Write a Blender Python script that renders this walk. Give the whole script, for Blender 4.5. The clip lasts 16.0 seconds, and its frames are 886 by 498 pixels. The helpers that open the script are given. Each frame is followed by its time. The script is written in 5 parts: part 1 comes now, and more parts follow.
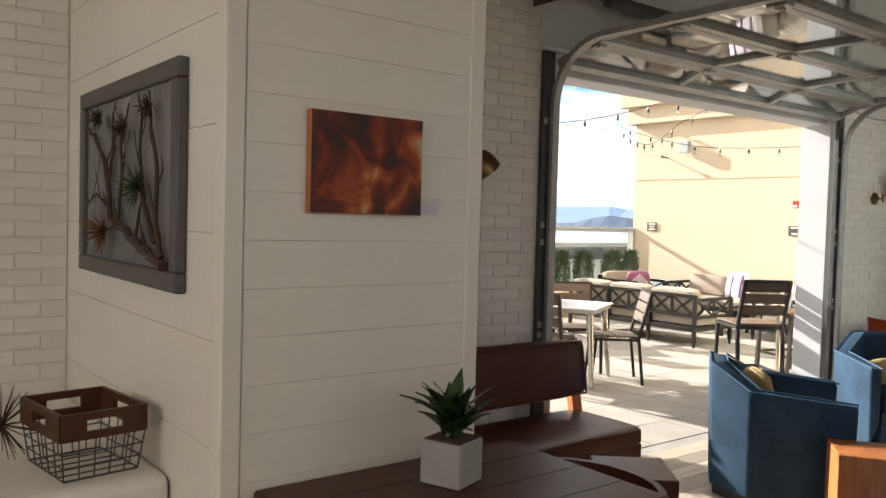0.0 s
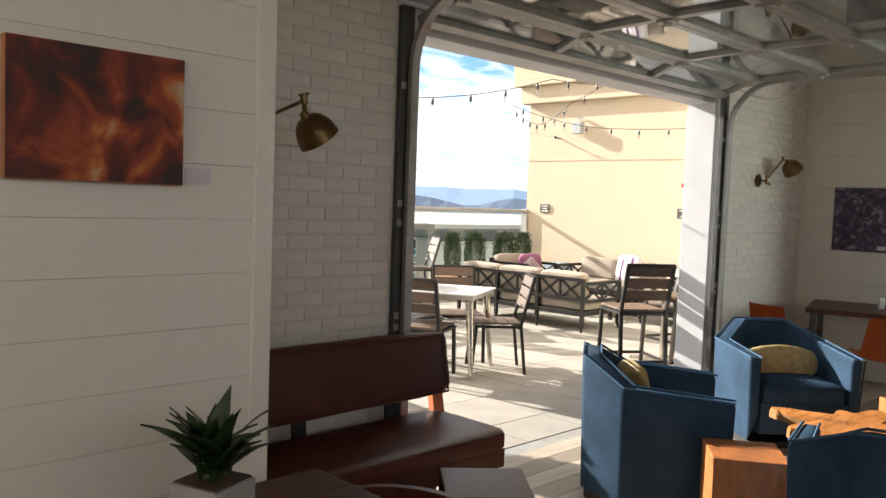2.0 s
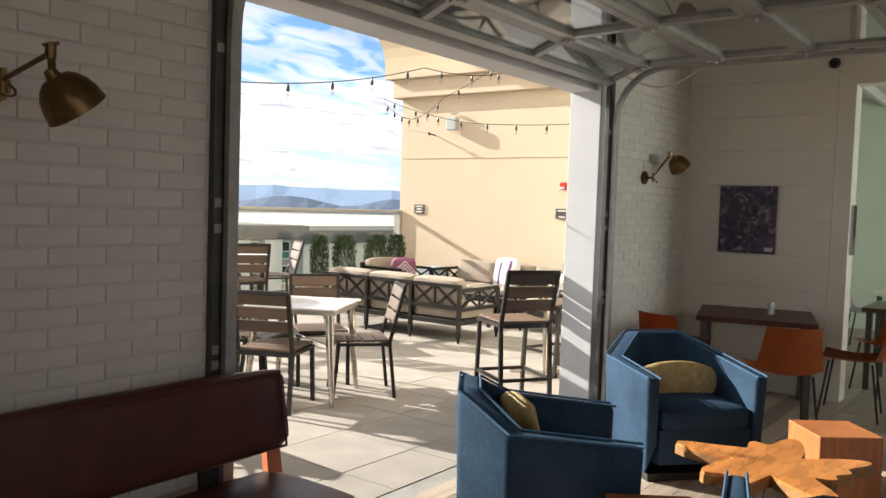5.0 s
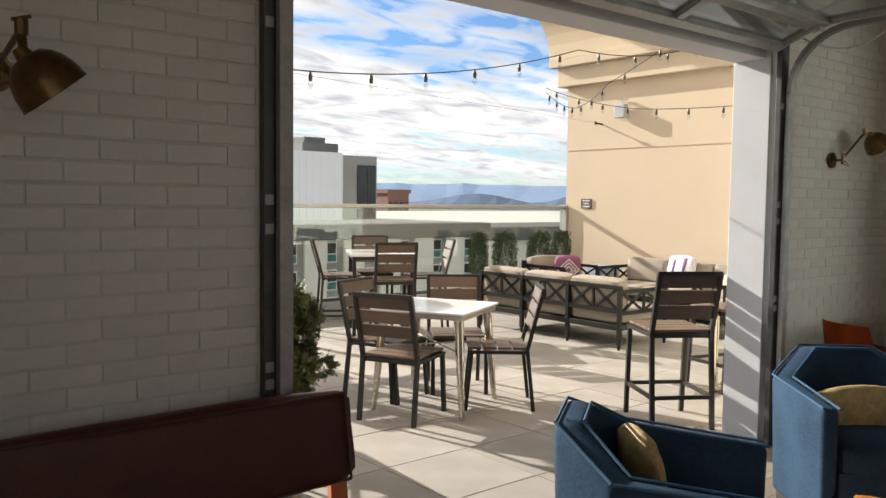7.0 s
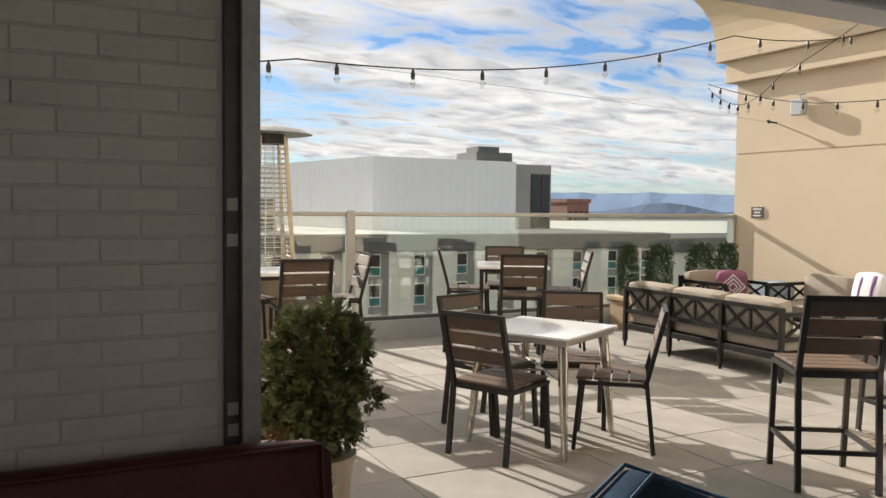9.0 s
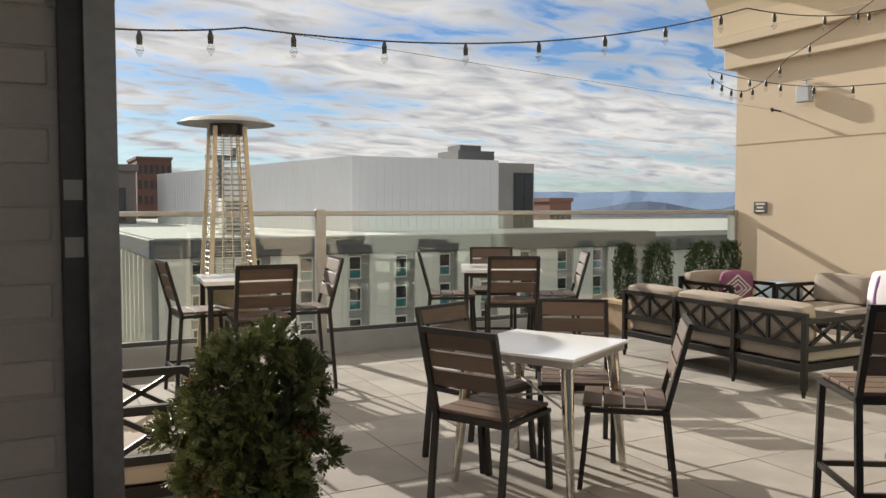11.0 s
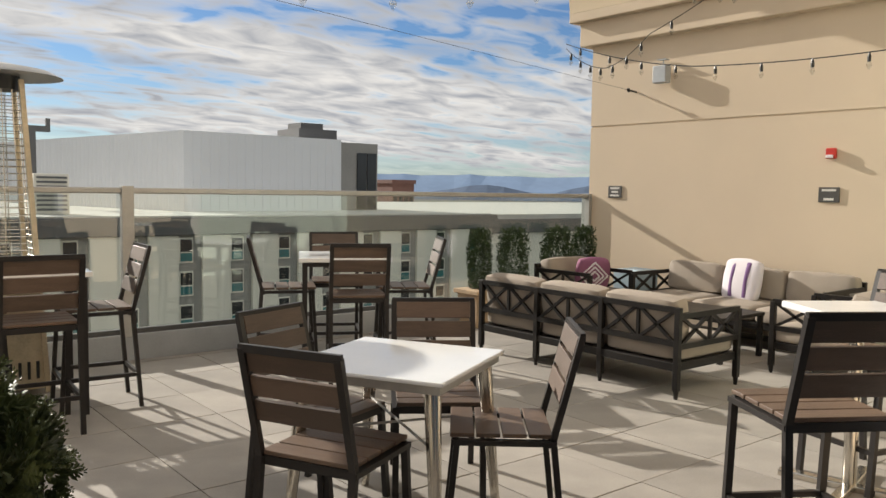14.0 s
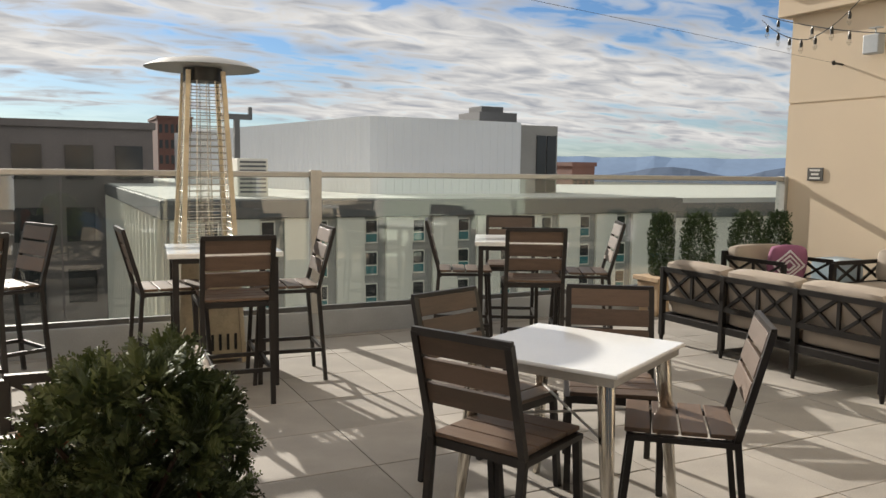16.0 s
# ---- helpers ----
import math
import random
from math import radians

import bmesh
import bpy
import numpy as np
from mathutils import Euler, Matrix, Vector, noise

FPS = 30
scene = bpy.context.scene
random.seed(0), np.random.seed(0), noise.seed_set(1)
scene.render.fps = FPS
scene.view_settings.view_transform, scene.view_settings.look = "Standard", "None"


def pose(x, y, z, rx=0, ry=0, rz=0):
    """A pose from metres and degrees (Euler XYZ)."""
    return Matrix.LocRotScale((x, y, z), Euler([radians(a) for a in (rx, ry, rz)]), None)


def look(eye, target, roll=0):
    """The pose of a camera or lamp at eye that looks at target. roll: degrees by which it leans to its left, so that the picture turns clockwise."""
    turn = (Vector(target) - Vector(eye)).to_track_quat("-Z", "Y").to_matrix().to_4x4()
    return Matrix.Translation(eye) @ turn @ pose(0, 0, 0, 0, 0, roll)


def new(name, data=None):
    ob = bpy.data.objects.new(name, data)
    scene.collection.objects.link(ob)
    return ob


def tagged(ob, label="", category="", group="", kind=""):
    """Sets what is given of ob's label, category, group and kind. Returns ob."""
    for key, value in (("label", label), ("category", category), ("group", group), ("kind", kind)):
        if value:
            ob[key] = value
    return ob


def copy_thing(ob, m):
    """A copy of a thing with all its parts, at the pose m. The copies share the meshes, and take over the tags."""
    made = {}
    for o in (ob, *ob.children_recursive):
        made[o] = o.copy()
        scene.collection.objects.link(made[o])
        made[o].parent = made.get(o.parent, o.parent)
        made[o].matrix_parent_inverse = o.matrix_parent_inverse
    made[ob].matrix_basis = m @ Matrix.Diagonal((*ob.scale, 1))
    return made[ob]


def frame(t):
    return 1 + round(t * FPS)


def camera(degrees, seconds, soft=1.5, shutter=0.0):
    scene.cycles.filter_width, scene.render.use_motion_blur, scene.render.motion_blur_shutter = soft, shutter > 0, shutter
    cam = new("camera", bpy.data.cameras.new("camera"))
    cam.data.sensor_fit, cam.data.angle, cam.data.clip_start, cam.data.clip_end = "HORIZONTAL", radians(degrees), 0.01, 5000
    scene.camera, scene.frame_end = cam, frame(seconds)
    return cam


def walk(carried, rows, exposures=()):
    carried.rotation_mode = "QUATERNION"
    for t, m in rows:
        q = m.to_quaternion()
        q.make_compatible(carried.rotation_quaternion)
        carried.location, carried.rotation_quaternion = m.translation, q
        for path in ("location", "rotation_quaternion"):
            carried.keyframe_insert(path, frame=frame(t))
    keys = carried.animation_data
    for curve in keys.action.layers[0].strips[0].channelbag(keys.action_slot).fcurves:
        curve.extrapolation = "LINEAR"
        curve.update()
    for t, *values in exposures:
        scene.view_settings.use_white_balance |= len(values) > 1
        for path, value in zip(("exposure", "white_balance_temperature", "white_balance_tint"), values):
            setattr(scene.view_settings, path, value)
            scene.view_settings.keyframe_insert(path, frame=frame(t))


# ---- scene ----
cam = camera(57.8, 16.0)
PATH = [
    (0, (-3.095, -3.372, 1.544), (-1.875, -1.789, 1.466), 1.6),
    (0.5, (-2.949, -3.302, 1.543), (-1.712, -1.732, 1.47), 0.8),
    (1, (-2.764, -3.258, 1.545), (-1.523, -1.692, 1.462), 1.5),
    (1.5, (-2.615, -3.236, 1.541), (-1.342, -1.697, 1.441), 2.4),
    (2, (-2.517, -3.146, 1.531), (-1.122, -1.718, 1.415), 2.1),
    (2.5, (-2.447, -3.011, 1.536), (-0.951, -1.687, 1.431), 1.3),
    (3, (-2.382, -2.928, 1.525), (-0.845, -1.653, 1.415), 1.0),
    (3.5, (-2.256, -2.875, 1.514), (-0.672, -1.66, 1.398), 1.8),
    (3.7, (-2.177, -2.849, 1.523), (-0.561, -1.677, 1.413), 2.1),
    (5.8, (-1.546, -2.559, 1.534), (-0.025, -1.263, 1.45), 1.3),
    (6, (-1.48, -2.558, 1.538), (-0.03, -1.182, 1.446), 1.8),
    (6.5, (-1.289, -2.569, 1.524), (0.036, -1.075, 1.407), 1.4),
    (7, (-1.091, -2.536, 1.525), (0.18, -0.996, 1.402), 0.7),
    (7.5, (-0.858, -2.526, 1.526), (0.304, -0.902, 1.41), 1.4),
    (8, (-0.61, -2.548, 1.524), (0.406, -0.83, 1.387), 2.3),
    (8.5, (-0.431, -2.541, 1.542), (0.5, -0.776, 1.412), 0.8),
    (9, (-0.277, -2.318, 1.516), (0.615, -0.531, 1.412), 0.6),
    (11.5, (0.232, -1.404, 1.486), (1.176, 0.357, 1.383), 0.2),
    (12, (0.364, -1.202, 1.494), (1.335, 0.542, 1.373), 1.3),
    (12.5, (0.445, -1.027, 1.47), (1.516, 0.656, 1.333), 1.1),
    (13, (0.499, -0.866, 1.482), (1.705, 0.726, 1.371), -0.6),
    (13.5, (0.566, -0.781, 1.482), (1.823, 0.77, 1.371), -0.6),
    (14, (0.613, -0.746, 1.471), (1.869, 0.803, 1.326), 0.9),
    (14.5, (0.634, -0.748, 1.483), (1.861, 0.822, 1.304), 0.6),
    (15, (0.64, -0.747, 1.49), (1.77, 0.892, 1.299), 0.6),
    (15.5, (0.652, -0.743, 1.486), (1.616, 0.999, 1.294), 0.6),
    (16, (0.661, -0.708, 1.477), (1.544, 1.077, 1.283), 0.7),
]
walk(cam, [(t, look(eye, target, roll)) for t, eye, target, roll in PATH],
     exposures=[(0, 1.76), (1.5, 1.68), (3.7, 1.6), (5.8, 1.3), (7, 1.1), (9.2, 0.72), (12, 0.45), (16, 0.44)])

# ---- light ----
world = bpy.data.worlds.new("sky")
scene.world = world
world.use_nodes = True
wn, wl = world.node_tree.nodes, world.node_tree.links
wn.clear()
sky = wn.new("ShaderNodeTexSky")
sky.sky_type, sky.sun_disc = "NISHITA", False
SUN_EL, SUN_AZ = 23.0, -10.5      # degrees; azimuth from +y towards +x
sky.sun_elevation, sky.sun_rotation = radians(SUN_EL), radians(SUN_AZ)
sky.air_density, sky.dust_density = 1.0, 0.25
coord = wn.new("ShaderNodeTexCoord")
sep = wn.new("ShaderNodeSeparateXYZ")
wl.new(coord.outputs["Generated"], sep.inputs[0])


def wmath(op, a, b=None, clamp=False):
    n = wn.new("ShaderNodeMath")
    n.operation, n.use_clamp = op, clamp
    for i, v in enumerate((a, b)):
        if v is None:
            continue
        if isinstance(v, (int, float)):
            n.inputs[i].default_value = v
        else:
            wl.new(v, n.inputs[i])
    return n.outputs[0]


height = wmath("MAXIMUM", sep.outputs["Z"], 0.0)
lift = wmath("ADD", height, 0.13)
cx, cy = wmath("DIVIDE", sep.outputs["X"], lift), wmath("DIVIDE", sep.outputs["Y"], lift)
comb = wn.new("ShaderNodeCombineXYZ")
wl.new(cx, comb.inputs[0]), wl.new(cy, comb.inputs[1])


def cloud_noise(scale, detail, sx, sy, turn, distort=0.4):
    mp = wn.new("ShaderNodeMapping")
    mp.inputs["Scale"].default_value = (sx, sy, 1)
    mp.inputs["Rotation"].default_value = (0, 0, radians(turn))
    wl.new(comb.outputs[0], mp.inputs[0])
    nz = wn.new("ShaderNodeTexNoise")
    nz.inputs["Scale"].default_value, nz.inputs["Detail"].default_value = scale, detail
    nz.inputs["Distortion"].default_value = distort
    wl.new(mp.outputs[0], nz.inputs["Vector"])
    return nz.outputs["Fac"]


big = cloud_noise(0.62, 3.0, 0.6, 1.2, -10, 0.3)
ripple = cloud_noise(5.0, 4.0, 0.75, 1.3, -14, 0.6)
streak = cloud_noise(0.9, 5.0, 0.35, 1.6, -8, 0.5)
mix = wmath("ADD", wmath("MULTIPLY", big, 1.9), wmath("ADD", wmath("MULTIPLY", ripple, 0.95), wmath("MULTIPLY", streak, 0.9)))
haze = wmath("MULTIPLY", wmath("SUBTRACT", 1.0, wmath("MULTIPLY", height, 7.0), True), 0.38)
deck = wmath("MULTIPLY", height, 1.9)
cover = wmath("ADD", wmath("MULTIPLY", wmath("SUBTRACT", wmath("ADD", mix, deck), 1.87), 3.6, True), haze, True)
shade = wn.new("ShaderNodeValToRGB")
shade.color_ramp.elements[0].position, shade.color_ramp.elements[0].color = 0.36, (0.62, 0.60, 0.57, 1)
shade.color_ramp.elements[1].position, shade.color_ramp.elements[1].color = 0.70, (0.30, 0.31, 0.335, 1)
wl.new(ripple, shade.inputs[0])
skyscale = wn.new("ShaderNodeVectorMath")
skyscale.operation = "MULTIPLY"
skyscale.inputs[1].default_value = (0.034, 0.047, 0.066)
wl.new(sky.outputs[0], skyscale.inputs[0])
blend = wn.new("ShaderNodeMix")
blend.data_type = "RGBA"
wl.new(cover, blend.inputs[0]), wl.new(skyscale.outputs[0], blend.inputs[6]), wl.new(shade.outputs[0], blend.inputs[7])
bg = wn.new("ShaderNodeBackground")
bg.inputs["Strength"].default_value = 1.0
wout = wn.new("ShaderNodeOutputWorld")
wl.new(blend.outputs[2], bg.inputs[0]), wl.new(bg.outputs[0], wout.inputs[0])

sun = new("sun", bpy.data.lights.new("sun", "SUN"))
sun.data.energy, sun.data.angle, sun.data.color = 4.8, radians(0.6), (1.0, 0.93, 0.82)
el, az = radians(SUN_EL), radians(SUN_AZ)
sun.matrix_world = look((0, 0, 30), (-30 * math.sin(az) * math.cos(el), -30 * math.cos(az) * math.cos(el), 30 - 30 * math.sin(el)))


def fill_light(name, m, w, h, power, tint):
    """A fill lamp for the sky's light, in an assumed window behind the walk."""
    lamp = new(name, bpy.data.lights.new(name, "AREA"))
    lamp.data.shape, lamp.data.size, lamp.data.size_y, lamp.data.energy, lamp.data.color = "RECTANGLE", w, h, power, tint
    lamp.matrix_world = m


# lamps added to lift the dim interior; their windows are never in view
fill_light("west_fill_light", look((-6.21, -2.6, 2.35), (0, -2.6, 2.35)), 3.9, 1.1, 12.5, (1.0, 0.84, 0.68))
for wx in (-4.4, -1.6, 1.4):
    fill_light("south_fill_light", look((wx, -6.21, 2.25), (wx, 0, 2.25)), 1.9, 1.1, 1.6, (1.0, 0.84, 0.68))
# added greenish fill that brightens the next room
fill_light("side_room_fill_light", look((8.1, -6.21, 1.75), (8.1, 0, 1.75)), 2.8, 1.6, 46, (0.93, 1.0, 0.90))


# ---- materials ----
def mat(name, color, rough=0.6, metal=0.0, var=0.25, scale=6.0, fine=60.0, bump=0.15, stretch=(1, 1, 1), second=None, spec=0.5, rnd=0.0, sheen=0.0):
    m = bpy.data.materials.new(name)
    m.use_nodes = True
    nt = m.node_tree
    n, l = nt.nodes, nt.links
    p = n["Principled BSDF"]
    tc = n.new("ShaderNodeTexCoord")
    mp = n.new("ShaderNodeMapping")
    mp.inputs["Scale"].default_value = stretch
    l.new(tc.outputs["Object"], mp.inputs[0])
    a, b = n.new("ShaderNodeTexNoise"), n.new("ShaderNodeTexNoise")
    a.inputs["Scale"].default_value, a.inputs["Detail"].default_value = scale, 5
    b.inputs["Scale"].default_value, b.inputs["Detail"].default_value = fine, 4
    l.new(mp.outputs[0], a.inputs["Vector"]), l.new(mp.outputs[0], b.inputs["Vector"])
    avg = n.new("ShaderNodeMath")
    avg.operation = "MULTIPLY_ADD"
    avg.inputs[1].default_value = 0.35
    l.new(b.outputs["Fac"], avg.inputs[0])
    sc = n.new("ShaderNodeMath")
    sc.operation = "MULTIPLY"
    sc.inputs[1].default_value = 0.65
    l.new(a.outputs["Fac"], sc.inputs[0]), l.new(sc.outputs[0], avg.inputs[2])
    fac = avg.outputs[0]
    if rnd:
        oi = n.new("ShaderNodeObjectInfo")
        ad = n.new("ShaderNodeMath")
        ad.operation = "MULTIPLY_ADD"
        ad.inputs[1].default_value = rnd
        l.new(oi.outputs["Random"], ad.inputs[0]), l.new(fac, ad.inputs[2])
        sb = n.new("ShaderNodeMath")
        sb.operation = "SUBTRACT"
        sb.inputs[1].default_value = rnd / 2
        l.new(ad.outputs[0], sb.inputs[0])
        fac = sb.outputs[0]
    ramp = n.new("ShaderNodeValToRGB")
    c2 = second or tuple(min(1, c * (1 + var)) for c in color)
    ramp.color_ramp.elements[0].position, ramp.color_ramp.elements[0].color = 0.3, (*[c * (1 - var) for c in color], 1)
    ramp.color_ramp.elements[1].position, ramp.color_ramp.elements[1].color = 0.7, (*c2, 1)
    l.new(fac, ramp.inputs[0]), l.new(ramp.outputs[0], p.inputs["Base Color"])
    p.inputs["Metallic"].default_value = metal
    p.inputs["Specular IOR Level"].default_value = spec
    p.inputs["Sheen Weight"].default_value = sheen
    rr = n.new("ShaderNodeMapRange")
    rr.inputs[3].default_value, rr.inputs[4].default_value = max(0.03, rough - 0.1), min(1, rough + 0.1)
    l.new(a.outputs["Fac"], rr.inputs[0]), l.new(rr.outputs[0], p.inputs["Roughness"])
    bp = n.new("ShaderNodeBump")
    bp.inputs["Strength"].default_value, bp.inputs["Distance"].default_value = bump, 0.01
    l.new(avg.outputs[0], bp.inputs["Height"]), l.new(bp.outputs[0], p.inputs["Normal"])
    return m


def glass(name, tint, rough=0.0):
    m = bpy.data.materials.new(name)
    m.use_nodes = True
    n, l = m.node_tree.nodes, m.node_tree.links
    n.clear()
    tr, gl, fr, mx, out = (n.new("ShaderNode" + k) for k in ("BsdfTransparent", "BsdfGlossy", "LayerWeight", "MixShader", "OutputMaterial"))
    tr.inputs[0].default_value = (*tint, 1)
    gl.inputs["Roughness"].default_value = rough
    fr.inputs[0].default_value = 0.5
    pw, ad = n.new("ShaderNodeMath"), n.new("ShaderNodeMath")
    pw.operation, pw.inputs[1].default_value = "POWER", 4.0
    ad.operation, ad.inputs[1].default_value, ad.inputs[2].default_value = "MULTIPLY_ADD", 0.9, 0.085
    l.new(fr.outputs["Facing"], pw.inputs[0]), l.new(pw.outputs[0], ad.inputs[0])
    l.new(ad.outputs[0], mx.inputs[0]), l.new(tr.outputs[0], mx.inputs[1]), l.new(gl.outputs[0], mx.inputs[2]), l.new(mx.outputs[0], out.inputs[0])
    return m


def ramp_paint(name, stops, scale, rough=0.5, distort=1.0, detail=6):
    """Paint blotches in several colours."""
    m = bpy.data.materials.new(name)
    m.use_nodes = True
    n, l = m.node_tree.nodes, m.node_tree.links
    p = n["Principled BSDF"]
    tc, nz, rp = n.new("ShaderNodeTexCoord"), n.new("ShaderNodeTexNoise"), n.new("ShaderNodeValToRGB")
    nz.inputs["Scale"].default_value, nz.inputs["Detail"].default_value, nz.inputs["Distortion"].default_value = scale, detail, distort
    l.new(tc.outputs["Object"], nz.inputs["Vector"]), l.new(nz.outputs["Fac"], rp.inputs[0]), l.new(rp.outputs[0], p.inputs["Base Color"])
    e = rp.color_ramp.elements
    e[0].position, e[0].color = stops[0][0], (*stops[0][1], 1)
    e[1].position, e[1].color = stops[-1][0], (*stops[-1][1], 1)
    for pos, c in stops[1:-1]:
        e.new(pos).color = (*c, 1)
    p.inputs["Roughness"].default_value = rough
    return m


M_SHIP = mat("white_painted_boards", (0.74, 0.71, 0.65), 0.5, var=0.06, scale=2, fine=30, bump=0.06)
M_BRICK = mat("white_painted_brick", (0.72, 0.69, 0.65), 0.5, var=0.07, scale=9, fine=70, bump=0.35, rnd=0.25)
M_MORTAR = mat("painted_mortar", (0.68, 0.65, 0.61), 0.7, var=0.08, scale=12, fine=90, bump=0.4)
M_CEIL = mat("ceiling_grey", (0.62, 0.60, 0.57), 0.8, var=0.1, scale=2, bump=0.1)
M_PLANK = mat("floor_planks", (0.36, 0.30, 0.24), 0.5, var=0.35, scale=3, fine=40, bump=0.2, stretch=(0.6, 9, 1), rnd=0.5)
M_PAVER = mat("concrete_paver", (0.31, 0.285, 0.255), 0.85, var=0.2, scale=3.2, fine=120, bump=0.12, rnd=0.22)
M_JOINT = mat("paver_joint", (0.07, 0.06, 0.055), 0.9, var=0.3)
M_STUCCO = mat("tan_stucco", (0.60, 0.495, 0.375), 0.9, var=0.05, scale=1.2, fine=160, bump=0.25)
M_CREAM = mat("cream_stucco", (0.64, 0.53, 0.38), 0.9, var=0.05, scale=1.2, fine=160, bump=0.25)
M_WHITE = mat("white_trim", (0.66, 0.67, 0.70), 0.55, var=0.06, scale=4, bump=0.05)
M_STEEL = mat("galvanised_steel", (0.40, 0.40, 0.39), 0.42, 0.5, var=0.25, scale=8, fine=50, bump=0.08)
M_DSTEEL = mat("dark_grey_steel", (0.10, 0.10, 0.10), 0.45, 0.6, var=0.25, scale=8, bump=0.08)
M_ALU = mat("brushed_aluminium", (0.42, 0.41, 0.39), 0.45, 0.6, var=0.12, scale=8, bump=0.05)
M_GLASS = glass("clear_glass", (0.93, 0.96, 0.945))
M_GLASS2 = glass("door_glass", (0.85, 0.87, 0.86))
M_CHROME = mat("brushed_pale_steel", (0.60, 0.57, 0.51), 0.18, 1.0, var=0.08, bump=0.03)
M_LEATHER = mat("oxblood_leather", (0.075, 0.019, 0.011), 0.42, spec=0.3, var=0.3, scale=7, fine=90, bump=0.25)
M_ORANGE = mat("orange_tan_leather", (0.42, 0.11, 0.028), 0.45, var=0.2, scale=7, fine=90, bump=0.2)
M_VELVET = mat("blue_velvet", (0.028, 0.056, 0.097), 0.8, var=0.45, scale=3.5, fine=90, bump=0.2, spec=0.08)
M_PIPING = mat("blue_velvet_piping", (0.045, 0.10, 0.18), 0.7, var=0.2, spec=0.15)
M_GOLD = mat("gold_patterned_fabric", (0.40, 0.30, 0.13), 0.7, var=0.35, scale=26, fine=80, bump=0.3)
M_SLAB = mat("live_edge_wood", (0.50, 0.20, 0.055), 0.28, var=0.4, scale=5, fine=40, bump=0.1, stretch=(1, 4, 1))
M_BLOCK = mat("block_wood", (0.42, 0.15, 0.05), 0.4, var=0.35, scale=5, fine=40, bump=0.12, stretch=(6, 6, 0.6))
M_BARK = mat("live_edge_bark", (0.30, 0.15, 0.05), 0.7, var=0.4, scale=20, bump=0.4)
M_DWOOD = mat("dark_table_wood", (0.075, 0.035, 0.02), 0.3, var=0.35, scale=4, fine=40, bump=0.1, stretch=(1, 8, 1))
M_RWOOD = mat("red_brown_wood", (0.07, 0.025, 0.014), 0.42, spec=0.3, var=0.35, scale=4, fine=40, bump=0.1, stretch=(8, 1, 1))
M_TEAK = mat("weathered_slat", (0.095, 0.063, 0.046), 0.5, var=0.3, scale=6, fine=60, bump=0.2, stretch=(6, 1, 6), rnd=0.4)
M_TEAKL = mat("teak_seat_slat", (0.115, 0.074, 0.05), 0.5, var=0.3, scale=6, fine=60, bump=0.2, stretch=(6, 1, 6), rnd=0.3)
M_CHAIRFR = mat("dark_bronze_frame", (0.024, 0.021, 0.020), 0.42, 0.1, spec=0.35, var=0.25, bump=0.05)
M_TABLETOP = mat("white_tabletop", (0.78, 0.79, 0.79), 0.14, var=0.04, scale=3, bump=0.02)
M_CUSH = mat("taupe_cushion", (0.31, 0.265, 0.22), 0.9, var=0.1, scale=5, fine=200, bump=0.25)
M_SOFAFR = mat("espresso_frame", (0.013, 0.011, 0.010), 0.42, 0.0, spec=0.3, var=0.25, bump=0.05)
M_DMESH = mat("dark_cushion_back", (0.06, 0.055, 0.05), 0.9, var=0.15, bump=0.2)
M_BRASS = mat("aged_brass", (0.17, 0.105, 0.045), 0.34, 0.9, var=0.4, scale=14, bump=0.08)
M_BLACK = mat("black_plastic", (0.012, 0.012, 0.012), 0.45, var=0.2)
M_BULB = glass("bulb_glass", (0.93, 0.93, 0.92))
M_PLANT = mat("dark_leaf", (0.022, 0.05, 0.016), 0.35, var=0.4, scale=14, bump=0.15)
M_LEAF = mat("cypress_leaf", (0.05, 0.078, 0.024), 0.55, var=0.55, scale=16, bump=0.2, second=(0.13, 0.155, 0.05))
M_BOX = mat("boxwood_leaf", (0.04, 0.066, 0.022), 0.6, var=0.5, scale=14, bump=0.2)
M_BROWNLEAF = mat("dry_leaf", (0.19, 0.075, 0.03), 0.8, var=0.4, scale=14)
M_TWIG = mat("twig", (0.06, 0.035, 0.022), 0.8, var=0.4, scale=30, bump=0.4)
M_POT = mat("tan_pot", (0.42, 0.30, 0.19), 0.8, var=0.2, scale=8, bump=0.2)
M_BUCKET = mat("champagne_metal_bucket", (0.50, 0.43, 0.31), 0.42, 0.4, var=0.2, scale=9, bump=0.1)
M_FRAMEGREY = mat("pewter_frame", (0.10, 0.095, 0.092), 0.45, 0.3, var=0.2, scale=10, bump=0.1)
M_MESHBACK = mat("woven_backing", (0.32, 0.29, 0.26), 0.8, var=0.2, scale=60, fine=220, bump=0.5)
M_CONC = mat("concrete_cube", (0.34, 0.33, 0.32), 0.8, var=0.1, scale=12, bump=0.15)
M_RED = mat("red_alarm", (0.50, 0.03, 0.02), 0.4, var=0.1)
M_SIGN = mat("bronze_sign", (0.08, 0.075, 0.07), 0.5, 0.3, var=0.15)
M_LETTER = mat("sign_letters", (0.6, 0.58, 0.54), 0.6, var=0.1)
M_GREYBOX = mat("grey_fixture", (0.36, 0.38, 0.40), 0.5, 0.2, var=0.1)
M_PURPLE = mat("purple_cloth", (0.17, 0.09, 0.22), 0.9, var=0.15, fine=200, bump=0.2)
M_LILAC = mat("white_cloth", (0.66, 0.62, 0.66), 0.9, var=0.06, fine=200, bump=0.2)
M_PINK = mat("mauve_cloth", (0.24, 0.09, 0.16), 0.9, var=0.15, fine=200, bump=0.2)
